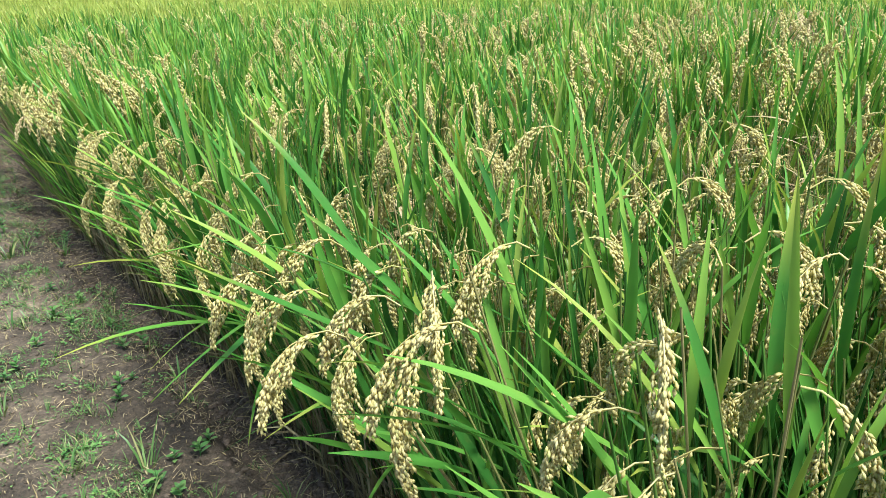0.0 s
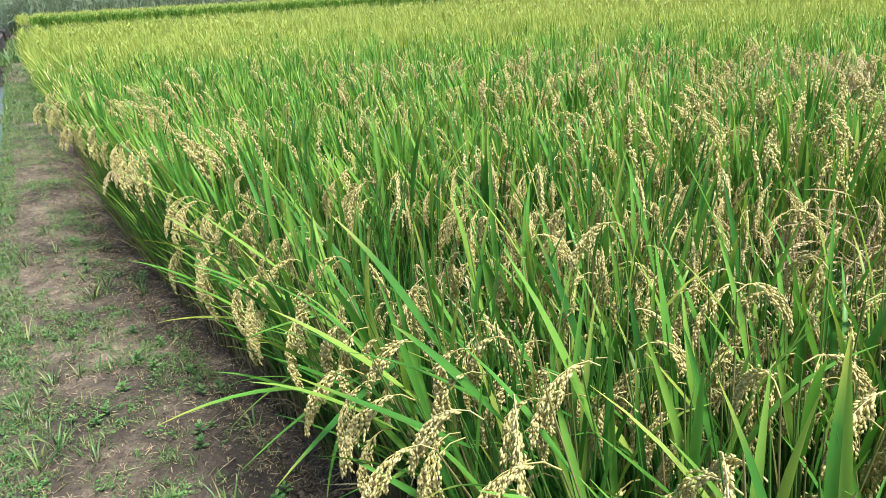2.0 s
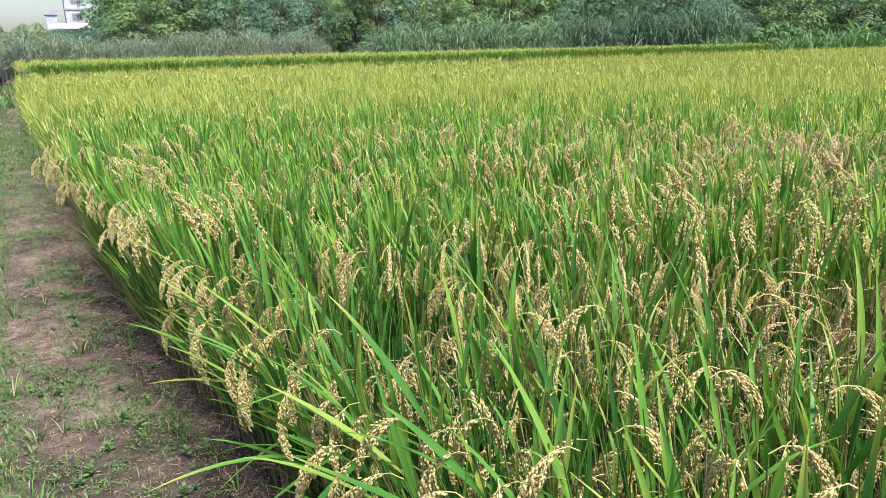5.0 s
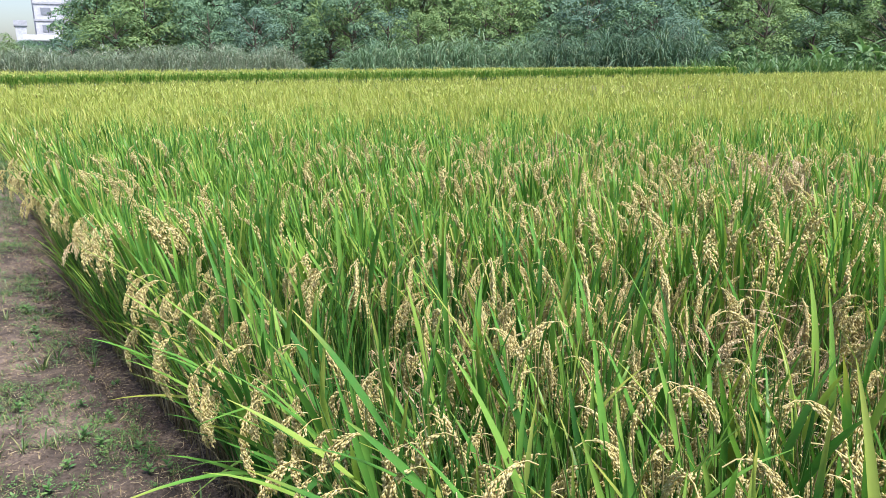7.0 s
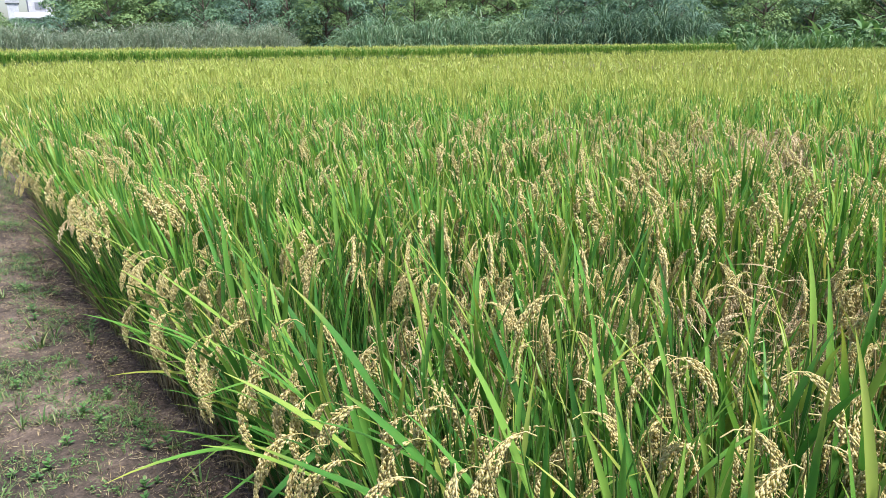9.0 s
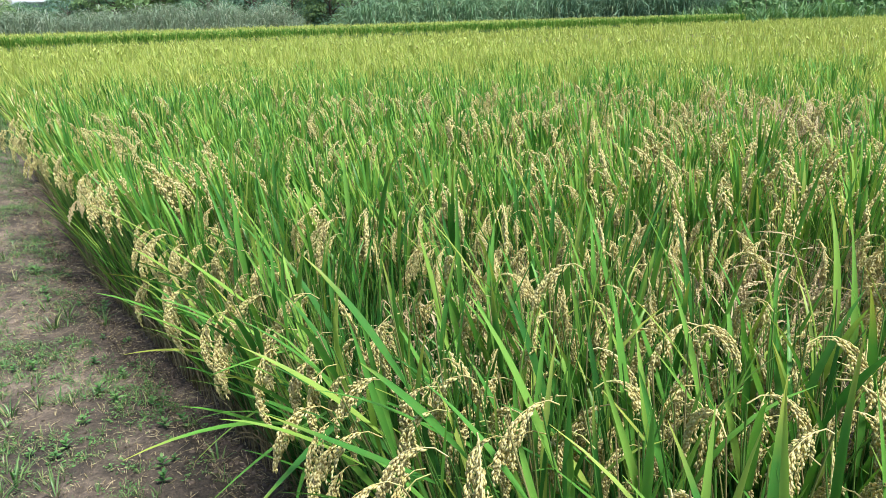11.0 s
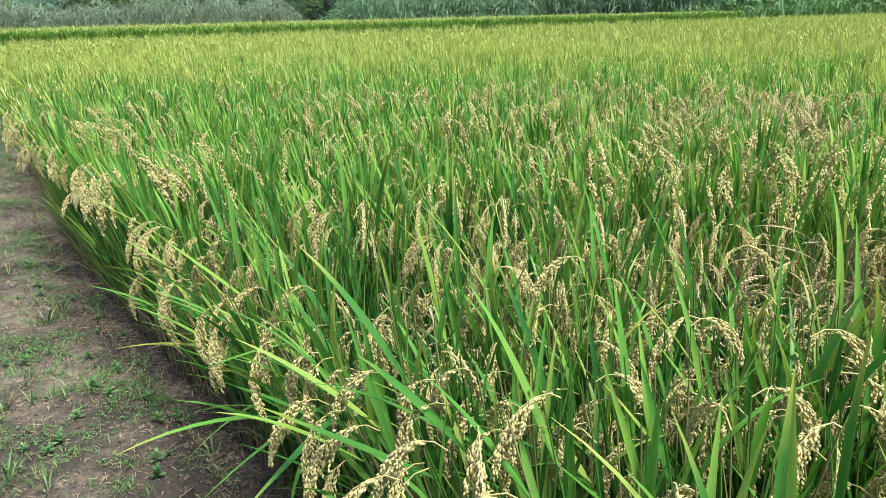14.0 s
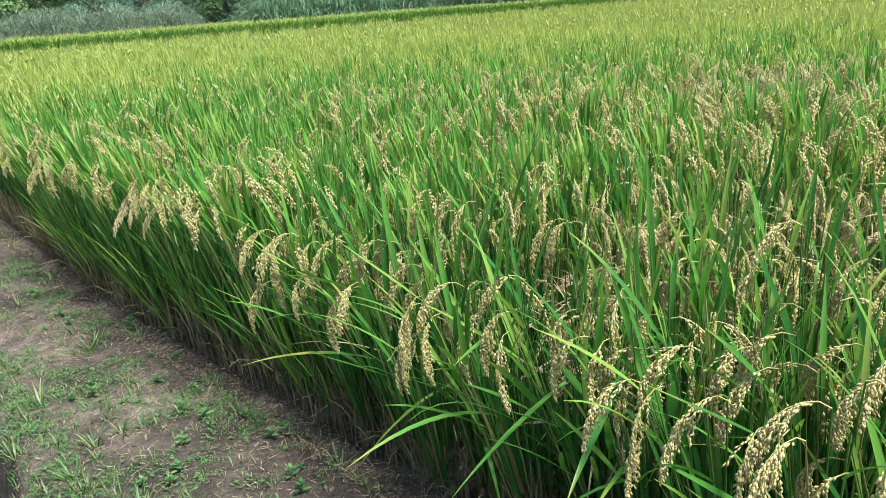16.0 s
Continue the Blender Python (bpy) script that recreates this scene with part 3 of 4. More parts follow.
for x, y, z, turn in ((-0.26, -1.91, 0.85, 2.6), (-0.27, -2.06, 0.87, 2.7), (-0.17, -1.96, 0.90, 2.4), (-0.31, -2.22, 0.88, 2.8), (-0.22, -2.22, 0.90, 2.3), (-0.19, -2.29, 0.95, -2.2),
                      (-0.04, -2.29, 0.95, 2.9), (0.17, -2.62, 0.97, 2.9), (-0.12, -2.58, 0.97, -2.4), (0.10, -2.50, 0.97, 1.0), (0.48, -2.47, 0.97, -0.7), (0.41, -2.28, 0.95, -0.5),
                      (1.03, -1.77, 0.97, -2.2), (0.94, -2.06, 0.93, -0.6), (0.37, -1.74, 0.92, -0.6), (0.20, -2.23, 0.88, -0.6), (0.25, -2.51, 0.95, -0.6), (0.38, -1.96, 1.00, 2.5),
                      (0.57, -1.50, 1.02, -2.2), (0.79, -1.67, 0.97, -2.2), (0.34, -1.11, 0.97, -2.2), (-0.28, -2.45, 0.97, 2.6), (-0.06, -1.45, 0.89, 2.4), (-0.11, -1.29, 0.85, 2.5)):
    tall_ear(x, y, z, turn)
for x, y, z, turn in ((-0.05, -0.75, 0.85, 2.6), (-0.12, -0.45, 0.85, 2.7), (-0.15, -0.60, 0.87, 2.7), (-0.14, 1.80, 0.80, 2.8), (-0.12, 2.45, 0.88, 2.9)):
    tall_ear(x, y, z, turn)
for x, y, z, turn in ((-0.10, 0.42, 0.80, 2.6), (-0.12, 0.55, 0.82, 2.8), (-0.08, 0.70, 0.82, 2.7), (-0.15, 0.62, 0.78, 3.0)):   # an orange-tan bunch at the edge
    tall_ear(x, y, z, turn, DRY_EARS)
bowed_leaf((0.05, -1.12, 0.42), (-0.273, -1.033, 0.262), 0.014, 0.035, LEAF, "long leaf with a dry tip, bowed over the bund")
bowed_leaf((-0.10, -1.80, 0.76), (-0.42, -1.87, 0.64), 0.019, 0.01, LEAF, "broad pale leaf bowed over the bund")
bowed_leaf((-0.06, -1.62, 0.65), (-0.39, -1.53, 0.46), 0.015, 0.02, LEAF, "long leaf bowed over the bund")
bowed_leaf((-0.02, -1.38, 0.70), (-0.34, -1.52, 0.78), 0.014, 0.01, LEAF, "long leaf bowed over the bund")
bowed_leaf((0.08, -0.78, 0.40), (-0.17, -0.54, 0.46), 0.008, 0.03, STRAW, "withered tan leaf")

# hills further in: one of eight built plants each, copied while they can be counted
MODELS = []
for i in range(8):
    lc, sc, er = hill_chunks(46 - 2 * i, 8, 3, 0.0122, (1, 2, 3, 4, 6, 8, 9, 11)[i], MID_CHUNKS, 0.0, 1.0, 14)
    proto = new("rice_plant")
    tagged(proto, GOLD, "rice plant", "rice plants in the paddy")
    child("foliage", mesh_data("foliage", *lc, HALFRIPE), proto)
    child("stem_base", mesh_data("stem_base", *sc, STALK), proto)
    for k, m in er:
        child("panicle", MID_EARS[k], proto, m, "arching ripe golden ear")
    MODELS.append((proto, lc, sc, er))


def eared(x, y):
    """Which of the built plants stands here: those with more ears at the edge and in the thin part of the stand."""
    rich = max(0.75 * outward(x, y), min(max(0.46 + 0.30 * (x - 1.0) - 0.17 * (y + 0.5), 0.0), 1.0))
    return min(int(8 * min(max(rich * U(0.5, 1.2) + U(-0.1, 0.15), 0), 0.999)), 7)


def stand_pose(x, y):
    out = outward(x, y)
    return turned(x, y, -0.03, U(0, 6.28), U(0.93, 1.07), 0.08 + 0.13 * out + U(0, 0.05), math.pi + U(-0.7, 0.7))


WITHERED = []
for i in range(3):
    lc, sc, er = hill_chunks(18, 9, 4, 0.010, 10, MID_CHUNKS, 0.0, 0.98, 8)
    proto = new("rice_plant")
    tagged(proto, "withered rice plant with limp tan ears", "rice plant", "rice plants in the paddy")
    child("foliage", mesh_data("foliage", *lc, STRAW), proto, None, "withered tan leaves")
    child("stem_base", mesh_data("stem_base", *sc, STRAW), proto)
    for k, m in er:
        child("panicle", mesh_data("panicle", *MID_CHUNKS[k], DRYGRAIN), proto, m, "limp tan ear")
    WITHERED.append(proto)
dead = [h for h in mid if dryness(h[1], h[2]) > 0.25 and wob(h[1], h[2], 6.0, 9.0) > 0.0]
mid = [h for h in mid if h not in dead]
for i, (d, x, y, _) in enumerate(dead):
    if i < 3:
        WITHERED[i].matrix_basis = stand_pose(x, y)
    else:
        copy_thing(WITHERED[i % 3], stand_pose(x, y))
room = 300 - len(near) - len(dead)
singles, crowd = mid[:room], mid[room:]
for i, (d, x, y, _) in enumerate(singles):
    if i < 8:
        MODELS[i][0].matrix_basis = stand_pose(x, y)
    else:
        copy_thing(MODELS[eared(x, y)][0], stand_pose(x, y))
leaf_parts, ripe_parts, stalk_parts, ear_parts, far_ears = [], [], [], [], []
for i, (d, x, y, _) in enumerate(crowd):
    _, lc, sc, er = MODELS[eared(x, y)]
    m = stand_pose(x, y)
    leaf_parts.append(moved(lc, m))
    stalk_parts.append(moved(sc, m))
    for k, em in er:
        ear_parts.append(moved(MID_CHUNKS[k], m @ em))
FARMODELS = [hill_chunks(30, 0, 2, 0.0112, 2, FAR_CHUNKS, 0.0, 1.0) for _ in range(8)]
DISTANT = [hill_chunks(15, 0, 2, 0.0145, 1, DISTANT_CHUNKS, 0.0, 1.04) for _ in range(8)]
for d, x, y, front in rest:
    fine = front and d < 13
    lc, _, er = (FARMODELS if fine else DISTANT)[int(RNG.integers(8))]
    m = stand_pose(x, y)
    (leaf_parts if RNG.random() > (d - 5.0 + 0.12 * x + 2 * wob(x, y, 0.5)) / 7.0 else ripe_parts).append(moved(lc, m))
    for k, em in (er if RNG.random() < 0.55 else ()):
        (ear_parts if d < 7.5 else far_ears).append(moved((FAR_CHUNKS if fine else DISTANT_CHUNKS)[k], m @ em))
stand = new("rice_stand")
tagged(stand, "dense stand of ripening green and gold rice", "rice crop", kind="stuff")
for name, chunks, mat in (("foliage", leaf_parts, HALFRIPE), ("ripe_foliage", ripe_parts, RIPE), ("stem_mass", stalk_parts, STALK), ("ear_mass", ear_parts, GRAIN), ("far_ear_mass", far_ears, FAREAR)):
    tagged(child(name, mesh_data(name, *joined(chunks), mat), stand), kind="stuff")

skirt = []
for d, x, y, _ in hills:
    if x < edge_x(y) + 0.2 and d > 2.6 and y < 4.5:
        skirt.append(moved(base_straw(9), turned(x, y, -0.03, U(0, 6.28))))
tagged(new("withered_skirt", mesh_data("withered_skirt", *joined(skirt), STRAW)), "withered straw along the foot of the rice", "straw", kind="stuff")

# blades and dead culms that fill the foot of the stand
under, culms = [], []
for i in range(13000):
    y = U(-4.2, 6.0)
    x = edge_x(y) + 0.09 + 1.1 * RNG.random() ** 1.5
    az = math.pi + U(-2.2, 2.2)
    if i % 7 > 1:
        under.append(blade((x, y, U(-0.02, 0.2)), az, U(0.0, 0.12), U(0.12, 0.55), U(0.38, 0.70), U(0.009, 0.015), 2, 0.0, U(-0.8, 0.8), 1.6))
    else:
        x = edge_x(y) + 0.04 + 0.35 * RNG.random() ** 2
        culms.append(blade((x, y, -0.04), az, U(0.0, 0.15), U(0.05, 0.5) if i % 4 else U(0.8, 2.4), U(0.14, 0.40), U(0.004, 0.008), 3, 0.0, U(-1.5, 1.5), 1.4))
# shade under the canopy is put into these blades' dark green
tagged(new("rice_undergrowth", mesh_data("rice_undergrowth", *joined(under), SHADELEAF)), "crowded lower green blades of the rice, darkened in colour for shade", "rice crop", kind="stuff")
tagged(new("dead_culms", mesh_data("dead_culms", *joined(culms), DARKSTRAW)), "withered tan culms at the foot of the rice", "straw", kind="stuff")

# ---- weeds and litter on the bund ----


def bund_spot(y0=-1.9, y1=14.0):
    y = y0 + (y1 - y0) * RNG.random() ** 1.7
    w, e = water_x(y) + 0.03, edge_x(y) - 0.05
    return w + (e - w) * RNG.random(), y


def greenness(x, y):
    """Weeds grow thick beside the water, thin on the trodden middle, in patches."""
    u = (x - water_x(y)) / (edge_x(y) - water_x(y))
    return (0.9 if u < 0.24 else 0.10 if u < 0.5 else 0.20 if u < 0.8 else 0.05) + 0.5 * min(max(y - 3, 0) / 5, 1) + 0.9 * wob(x, y, 2.6, 5.0) + 0.8 * wob(x, y, 9.0, 2.0)


def tuft(blades, tall, width, seg=3):
    out = []
    for _ in range(blades):
        az, r = U(0, 6.28), U(0, 0.018)
        out.append(blade((r * math.cos(az), r * math.sin(az), -0.004), az, U(0.1, 0.7), U(0.6, 1.9), tall * U(0.5, 1.1), width * U(0.7, 1.2), seg, 0.0, U(-0.6, 0.6)))
    return joined(out)


def round_leaf(length, width, rise, n=5):
    """A small pointed oval leaf with a fold, along +X."""
    s = np.linspace(0, 1, n + 1)
    w = width / 2 * np.sin(np.pi * np.clip(s, 0.03, 0.985)) ** 0.8
    z = rise * s - 0.5 * rise * s ** 2.5
    v = np.stack([np.stack([s * length, -w, z + 0.25 * w], 1), np.stack([s * length, 0 * s, z], 1), np.stack([s * length, w, z + 0.25 * w], 1)], 1).reshape(-1, 3)
    k = np.arange(n)
    q = [[3 * k, 3 * k + 1, 3 * k + 4], [3 * k, 3 * k + 4, 3 * k + 3], [3 * k + 1, 3 * k + 2, 3 * k + 5], [3 * k + 1, 3 * k + 5, 3 * k + 4]]
    return v, np.concatenate([np.stack(a, 1) for a in q])


TUFTS = [tuft(5, U(0.05, 0.10), 0.0050, 2) for _ in range(6)]
BIG_TUFTS = [tuft(14, U(0.06, 0.11), 0.0045) for _ in range(6)]
def small_leaf(length, width):
    """A tiny leaf folded along its middle."""
    return np.array([[0, 0, 0], [length * 0.45, -width / 2, width * 0.15], [length, 0, 0], [length * 0.45, width / 2, width * 0.15]]), np.array([[0, 1, 2], [0, 2, 3]])


CREEP = [joined([moved(small_leaf(U(0.012, 0.026), U(0.008, 0.014)), turned(U(-0.04, 0.04), U(-0.04, 0.04), U(0.004, 0.03), U(0, 6.28), 1.0, U(-0.5, 0.2))) for _ in range(9)]) for _ in range(6)]
grass, creepers, n = [], [], 0
while n < 25000:
    x, y = bund_spot()
    if RNG.random() < greenness(x, y):
        m = turned(x, y, ground_z(x, y), U(0, 6.28), 0.2 + 0.6 * RNG.random() ** 2)
        if RNG.random() < 0.55:
            grass.append(moved(TUFTS[int(RNG.integers(6))], m))
        else:
            creepers.append(moved(CREEP[int(RNG.integers(6))], m))
        n += 1
tagged(new("verge_grass", mesh_data("verge_grass", *joined(grass), WEED)), "patchy short green grass on the bund", "grass", kind="stuff")
tagged(new("creeping_weeds", mesh_data("creeping_weeds", *joined(creepers), BROADWEED)), "low creeping green weeds on the bund", "weeds", kind="stuff")

withered = []
for i in range(4500):
    x, y = bund_spot(-1.9, 8.0)
    withered.append(moved(TUFTS[i % 6], turned(x, y, ground_z(x, y) - 0.004, U(0, 6.28), 0.12 + 0.3 * RNG.random() ** 2)))
tagged(new("withered_grass", mesh_data("withered_grass", *joined(withered), STRAW)), "short withered tan grass on the bund", "grass", kind="stuff")

WEED_LEAVES = [mesh_data("leaf", *round_leaf(U(0.035, 0.06), U(0.018, 0.028), U(0.01, 0.025)), BROADWEED) for _ in range(5)]
STEM = mesh_data("stem", *tube([(0, 0, -0.005), (0.003, 0.001, 0.03), (0.002, 0.004, 0.07)], (0.0022, 0.0018, 0.0010), 4), BROADWEED)


def weed_plant(x, y, size):
    w = new("weed_plant")
    w.matrix_basis = turned(x, y, ground_z(x, y), U(0, 6.28), size)
    tagged(w, "small broad-leaved green weed rooted in the earth bund", "weed", "weeds on the bund")
    child("stem", STEM, w)
    for i in range(8):
        az = 2.4 * i + U(-0.3, 0.3)
        child("leaf", WEED_LEAVES[i % 5], w, turned(0.002, 0.002, 0.012 + 0.007 * i, az, 1.15 - 0.07 * i, -U(0.0, 0.5), az))


for x, y in ((-0.12, 0.55), (-0.22, 0.30), (-0.16, -0.25), (-0.30, -0.62), (-0.24, -1.05), (-0.36, -0.05), (-0.10, 1.2), (-0.42, -1.3), (-0.5, 0.6), (-0.20, 2.1), (-0.33, 1.5), (-0.6, -0.4)):
    for _ in range(3):
        weed_plant(x + U(-0.1, 0.1), y + U(-0.15, 0.15), U(0.4, 0.8))

TUFT_DATA = [mesh_data("blade", *c, WEED) for c in BIG_TUFTS]
for i in range(60):
    x, y = bund_spot(-2.6, 3.5)
    t = tagged(new("grass_tuft", TUFT_DATA[i % 6]), "small tuft of green grass on the earth bund", "grass tuft", "grass tufts on the bund")
    t.matrix_basis = turned(x, y, ground_z(x, y), U(0, 6.28), U(0.9, 1.6))

litter = []
for i in range(9000):
    y = U(-1.9, 6.0)
    near_rice = RNG.random() < 0.3
    x = edge_x(y) - abs(RNG.normal(0, 0.13)) + 0.06 if near_rice else bund_spot(y, y)[0]
    litter.append(moved(blade((0, 0, 0), 0.0, U(1.35, 1.55), U(1.5, 1.75), U(0.008, 0.045) * (3.0 if RNG.random() < 0.04 else 1), U(0.0010, 0.0030), 3, 0.0, U(-1, 1)),
                        turned(x, y, ground_z(x, y) + 0.004 + U(0, 0.008), U(0, 6.28))))
tagged(new("straw_litter", mesh_data("straw_litter", *joined(litter), STRAW)), "scattered dry straw and chaff on the bund", "straw", kind="stuff")


def pebble(size):
    bm = bmesh.new()
    bmesh.ops.create_icosphere(bm, subdivisions=1, radius=size)
    for v in bm.verts:
        v.co = Vector((v.co.x * U(0.8, 1.3), v.co.y * U(0.7, 1.2), v.co.z * U(0.45, 0.8)))
    v, f = np.array([q.co for q in bm.verts]), np.array([[q.index for q in p.verts] for p in bm.faces])
    bm.free()
    return v, f


PEBBLES = [pebble(1.0) for _ in range(6)]
clods, crumbs = [], []
for i in range(2600):
    x, y = bund_spot(-1.9, 6.0)
    clods.append(moved(PEBBLES[i % 6], turned(x, y, ground_z(x, y), U(0, 6.28), 0.003 + 0.010 * RNG.random() ** 3)))
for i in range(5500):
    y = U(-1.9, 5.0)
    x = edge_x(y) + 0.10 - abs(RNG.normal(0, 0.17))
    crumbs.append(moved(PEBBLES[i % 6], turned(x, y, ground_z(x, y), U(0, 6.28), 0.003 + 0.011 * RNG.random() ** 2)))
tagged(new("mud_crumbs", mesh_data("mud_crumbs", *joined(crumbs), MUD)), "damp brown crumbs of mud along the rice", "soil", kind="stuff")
tagged(new("soil_clods", mesh_data("soil_clods", *joined(clods), SOIL)), "small crumbs and clods of dry earth", "soil", kind="stuff")

for x, y, s in ((-0.42, 11.4, 0.24), (-0.02, 11.2, 0.10), (-0.15, 10.6, 0.07), (0.85, 23.0, 0.16), (0.45, 17.6, 0.10), (1.05, 24.5, 0.18), (0.95, 21.8, 0.12)):
    c = pebble(s)
    tagged(new("stone", mesh_data("stone", c[0], c[1], STONE)), "dark wet brown stone lying in the ditch", "stone", "stones in the ditch").matrix_basis = turned(x, y, -0.24, U(0, 6.28))

# ---- beyond the paddy ----


def paddy_end(x):
    return 20.8 - 0.17 * x


def thicket_y(x):
    """The line along which the reeds and trees begin."""
    return float(np.interp(x, [-8, 4, 16, 22, 30, 36, 46, 60], [39, 37.5, 33.5, 30.5, 26, 20.5, 14, 4]))


def field_back(x):
    """The second field ends at the reeds, or short of the road."""
    return min(thicket_y(x) + 1, (x - 0.9) / 0.104 + 16.4)


tx = np.arange(1.8, 32.5, 1.0)
tv, tf = [], []
for i, x in enumerate(tx):
    f0, b0 = paddy_end(x) + 1.0, field_back(x)
    tv += [(x, f0, -0.1), (x, f0 + 0.12, 0.30), (x, b0, 0.34), (x, b0 + 0.1, -0.1)]
    if i:
        tf += [(4 * i - 4 + j, 4 * i + j, 4 * i + j + 1, 4 * i - 3 + j) for j in range(3)]
tf += [(0, 1, 2, 3), tuple(4 * (len(tx) - 1) + j for j in (3, 2, 1, 0))]
tagged(new("terrace", mesh_data("terrace", tv, tf, MUD, smooth=False)), "low raised earth terrace beyond the paddy", "terrace", kind="structure")

leaf_parts, top_parts, ear_parts, low_parts = [], [], [], []
for i in range(5200):
    x = U(1.9, 32.0)
    f0, b0 = paddy_end(x) + 1.1, field_back(x) - 0.3
    deep = RNG.random() ** 2.2
    if i % 3 == 0:
        deep *= 0.05
    y = f0 + (b0 - f0) * deep
    lc, _, er = DISTANT[int(RNG.integers(8))]
    m = turned(x, y, 0.27, U(0, 6.28), U(0.86, 0.95), U(0, 0.08))
    (leaf_parts if y < f0 + 0.5 else top_parts).append(moved(lc, m))
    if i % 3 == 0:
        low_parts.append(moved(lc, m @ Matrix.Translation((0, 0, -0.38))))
    for k, em in er[:1]:
        ear_parts.append(moved(DISTANT_CHUNKS[k], m @ em))
field = tagged(new("far_rice_field"), "second field of green rice on the terrace", "rice crop", kind="stuff")
tagged(child("foliage", mesh_data("foliage", *joined(leaf_parts), HALFRIPE), field), kind="stuff")
tagged(child("ripe_foliage", mesh_data("ripe_foliage", *joined(top_parts), RIPE), field), kind="stuff")
# shade low on the field's face, put into a darker leaf colour
tagged(child("lower_foliage", mesh_data("lower_foliage", *joined(low_parts), SHADELEAF), field), kind="stuff")
tagged(child("ear_mass", mesh_data("ear_mass", *joined(ear_parts), FAREAR), field), kind="stuff")

wild, bank = [], []
WILD = [tuft(10, 0.55, 0.035, 2) for _ in range(6)]
for i in range(4800):
    pick = i % 8
    if pick < 3:                                    # strip between the two fields, and round its near end
        x = U(-0.5, 33)
        y = paddy_end(x) + U(0.15, 0.95)
        s = U(0.4, 0.8)
    elif pick < 5:                                  # rough bank at the far corner
        x = U(32, 50)
        y = paddy_end(x) + U(-0.1, 5.5) + (0.6 if x < 31 else 0)
        s = U(1.2, 2.3)
    elif pick < 6:
        y = U(20, 34)
        x = U(road_x(y) + 0.3, 1.9 + 0.02 * y)
        s = U(0.3, 0.7)
    else:
        y = U(8, 20)
        x = U(water_x(y) + 0.05, max(edge_x(y), water_x(y) + 0.25))
        s = U(0.15, 0.34)
    g = 0.0 if y < paddy_end(x) + 0.1 else 0.02
    s *= 1.3 if pick in (3, 4) else 1.0
    (bank if pick > 4 else wild).append(moved(WILD[int(RNG.integers(6))], turned(x, y, g + (0.5 * min((x - 30.5) / 3, 1) if x > 30.5 and y > paddy_end(x) + 0.5 else -0.02), U(0, 6.28), s)))
tagged(new("rough_grass", mesh_data("rough_grass", *joined(wild), BRIGHT)), "rough bright green grass on the far banks", "grass", kind="stuff")
tagged(new("bank_grass", mesh_data("bank_grass", *joined(bank), WEED)), "short muted green grass beside the ditch", "grass", kind="stuff")


def mound(blades, tall, radius, width, length):
    """A dome of blades that spring from its skin and hang down outside it."""
    out = []
    for _ in range(blades):
        az, u = U(0, 6.28), RNG.random() ** 0.5
        z = tall * (1 - 0.75 * u ** 2) * U(0.35, 0.92)
        r = radius * u
        out.append(blade((r * math.cos(az), r * math.sin(az), z), az + U(-0.5, 0.5), U(0.1, 0.9), U(2.0, 3.0), length * U(0.6, 1.2), width * U(0.7, 1.2), 3, 0.0, U(-0.8, 0.8), 0.9))
    for _ in range(blades // 4):
        az, u = U(0, 6.28), RNG.random() ** 0.5
        out.append(blade((radius * u * math.cos(az), radius * u * math.sin(az), 0), az, 0.05, U(0.1, 0.5), tall * U(0.5, 0.85), width, 3, 0.0, 0.2))
    return joined(out)


REEDS = [mesh_data("foliage", *mound(850, 2.0, 1.1, 0.028, 0.60), REED) for _ in range(5)]
CANES = [mesh_data("foliage", *mound(560, 3.2, 1.5, 0.050, 1.3), CANE) for _ in range(4)]
DARKCANES = [mesh_data("foliage", *mound(560, 3.4, 1.3, 0.045, 1.6), DARKCANE) for _ in range(4)]


def tussock(name, data, x, y, z, s, label, category, group):
    t = new(name)
    t.matrix_basis = turned(x, y, z, U(0, 6.28), s)
    child("foliage", data, t)
    return tagged(t, label, category, group)


x = 3.6
while x < 17.0:
    for row in range(3):
        tussock("reed_clump", REEDS[int(RNG.integers(5))], x + U(-0.3, 0.3), thicket_y(x) + row * 1.2 + U(-0.3, 0.3), 0.25, U(0.95, 1.25), "grey-green tussock of tall silver grass", "reeds", "reed clumps behind the fields")
    x += 1.3
for x0, x1, step, big, lab in ((20.5, 29.5, 1.7, 0.92, "pale green mound of tall arching cane grass"), (29.5, 36.8, 1.5, 1.05, "dark green curtain of hanging cane grass")):
    x = x0
    while x < x1:
        for row in range(2):
            tussock("cane_clump", (CANES if x0 < 25 else DARKCANES)[int(RNG.integers(4))], x + U(-0.3, 0.3), thicket_y(x) + row * 1.6 + U(-0.4, 0.4), 0.1, big * U(0.8, 1.1), lab, "cane grass", "cane clumps behind the fields")
        x += step

LEAFQUAD = np.array([[-0.5, 0, 0], [0, -0.32, 0.08], [0.5, 0, -0.05], [0, 0.32, 0.08]])


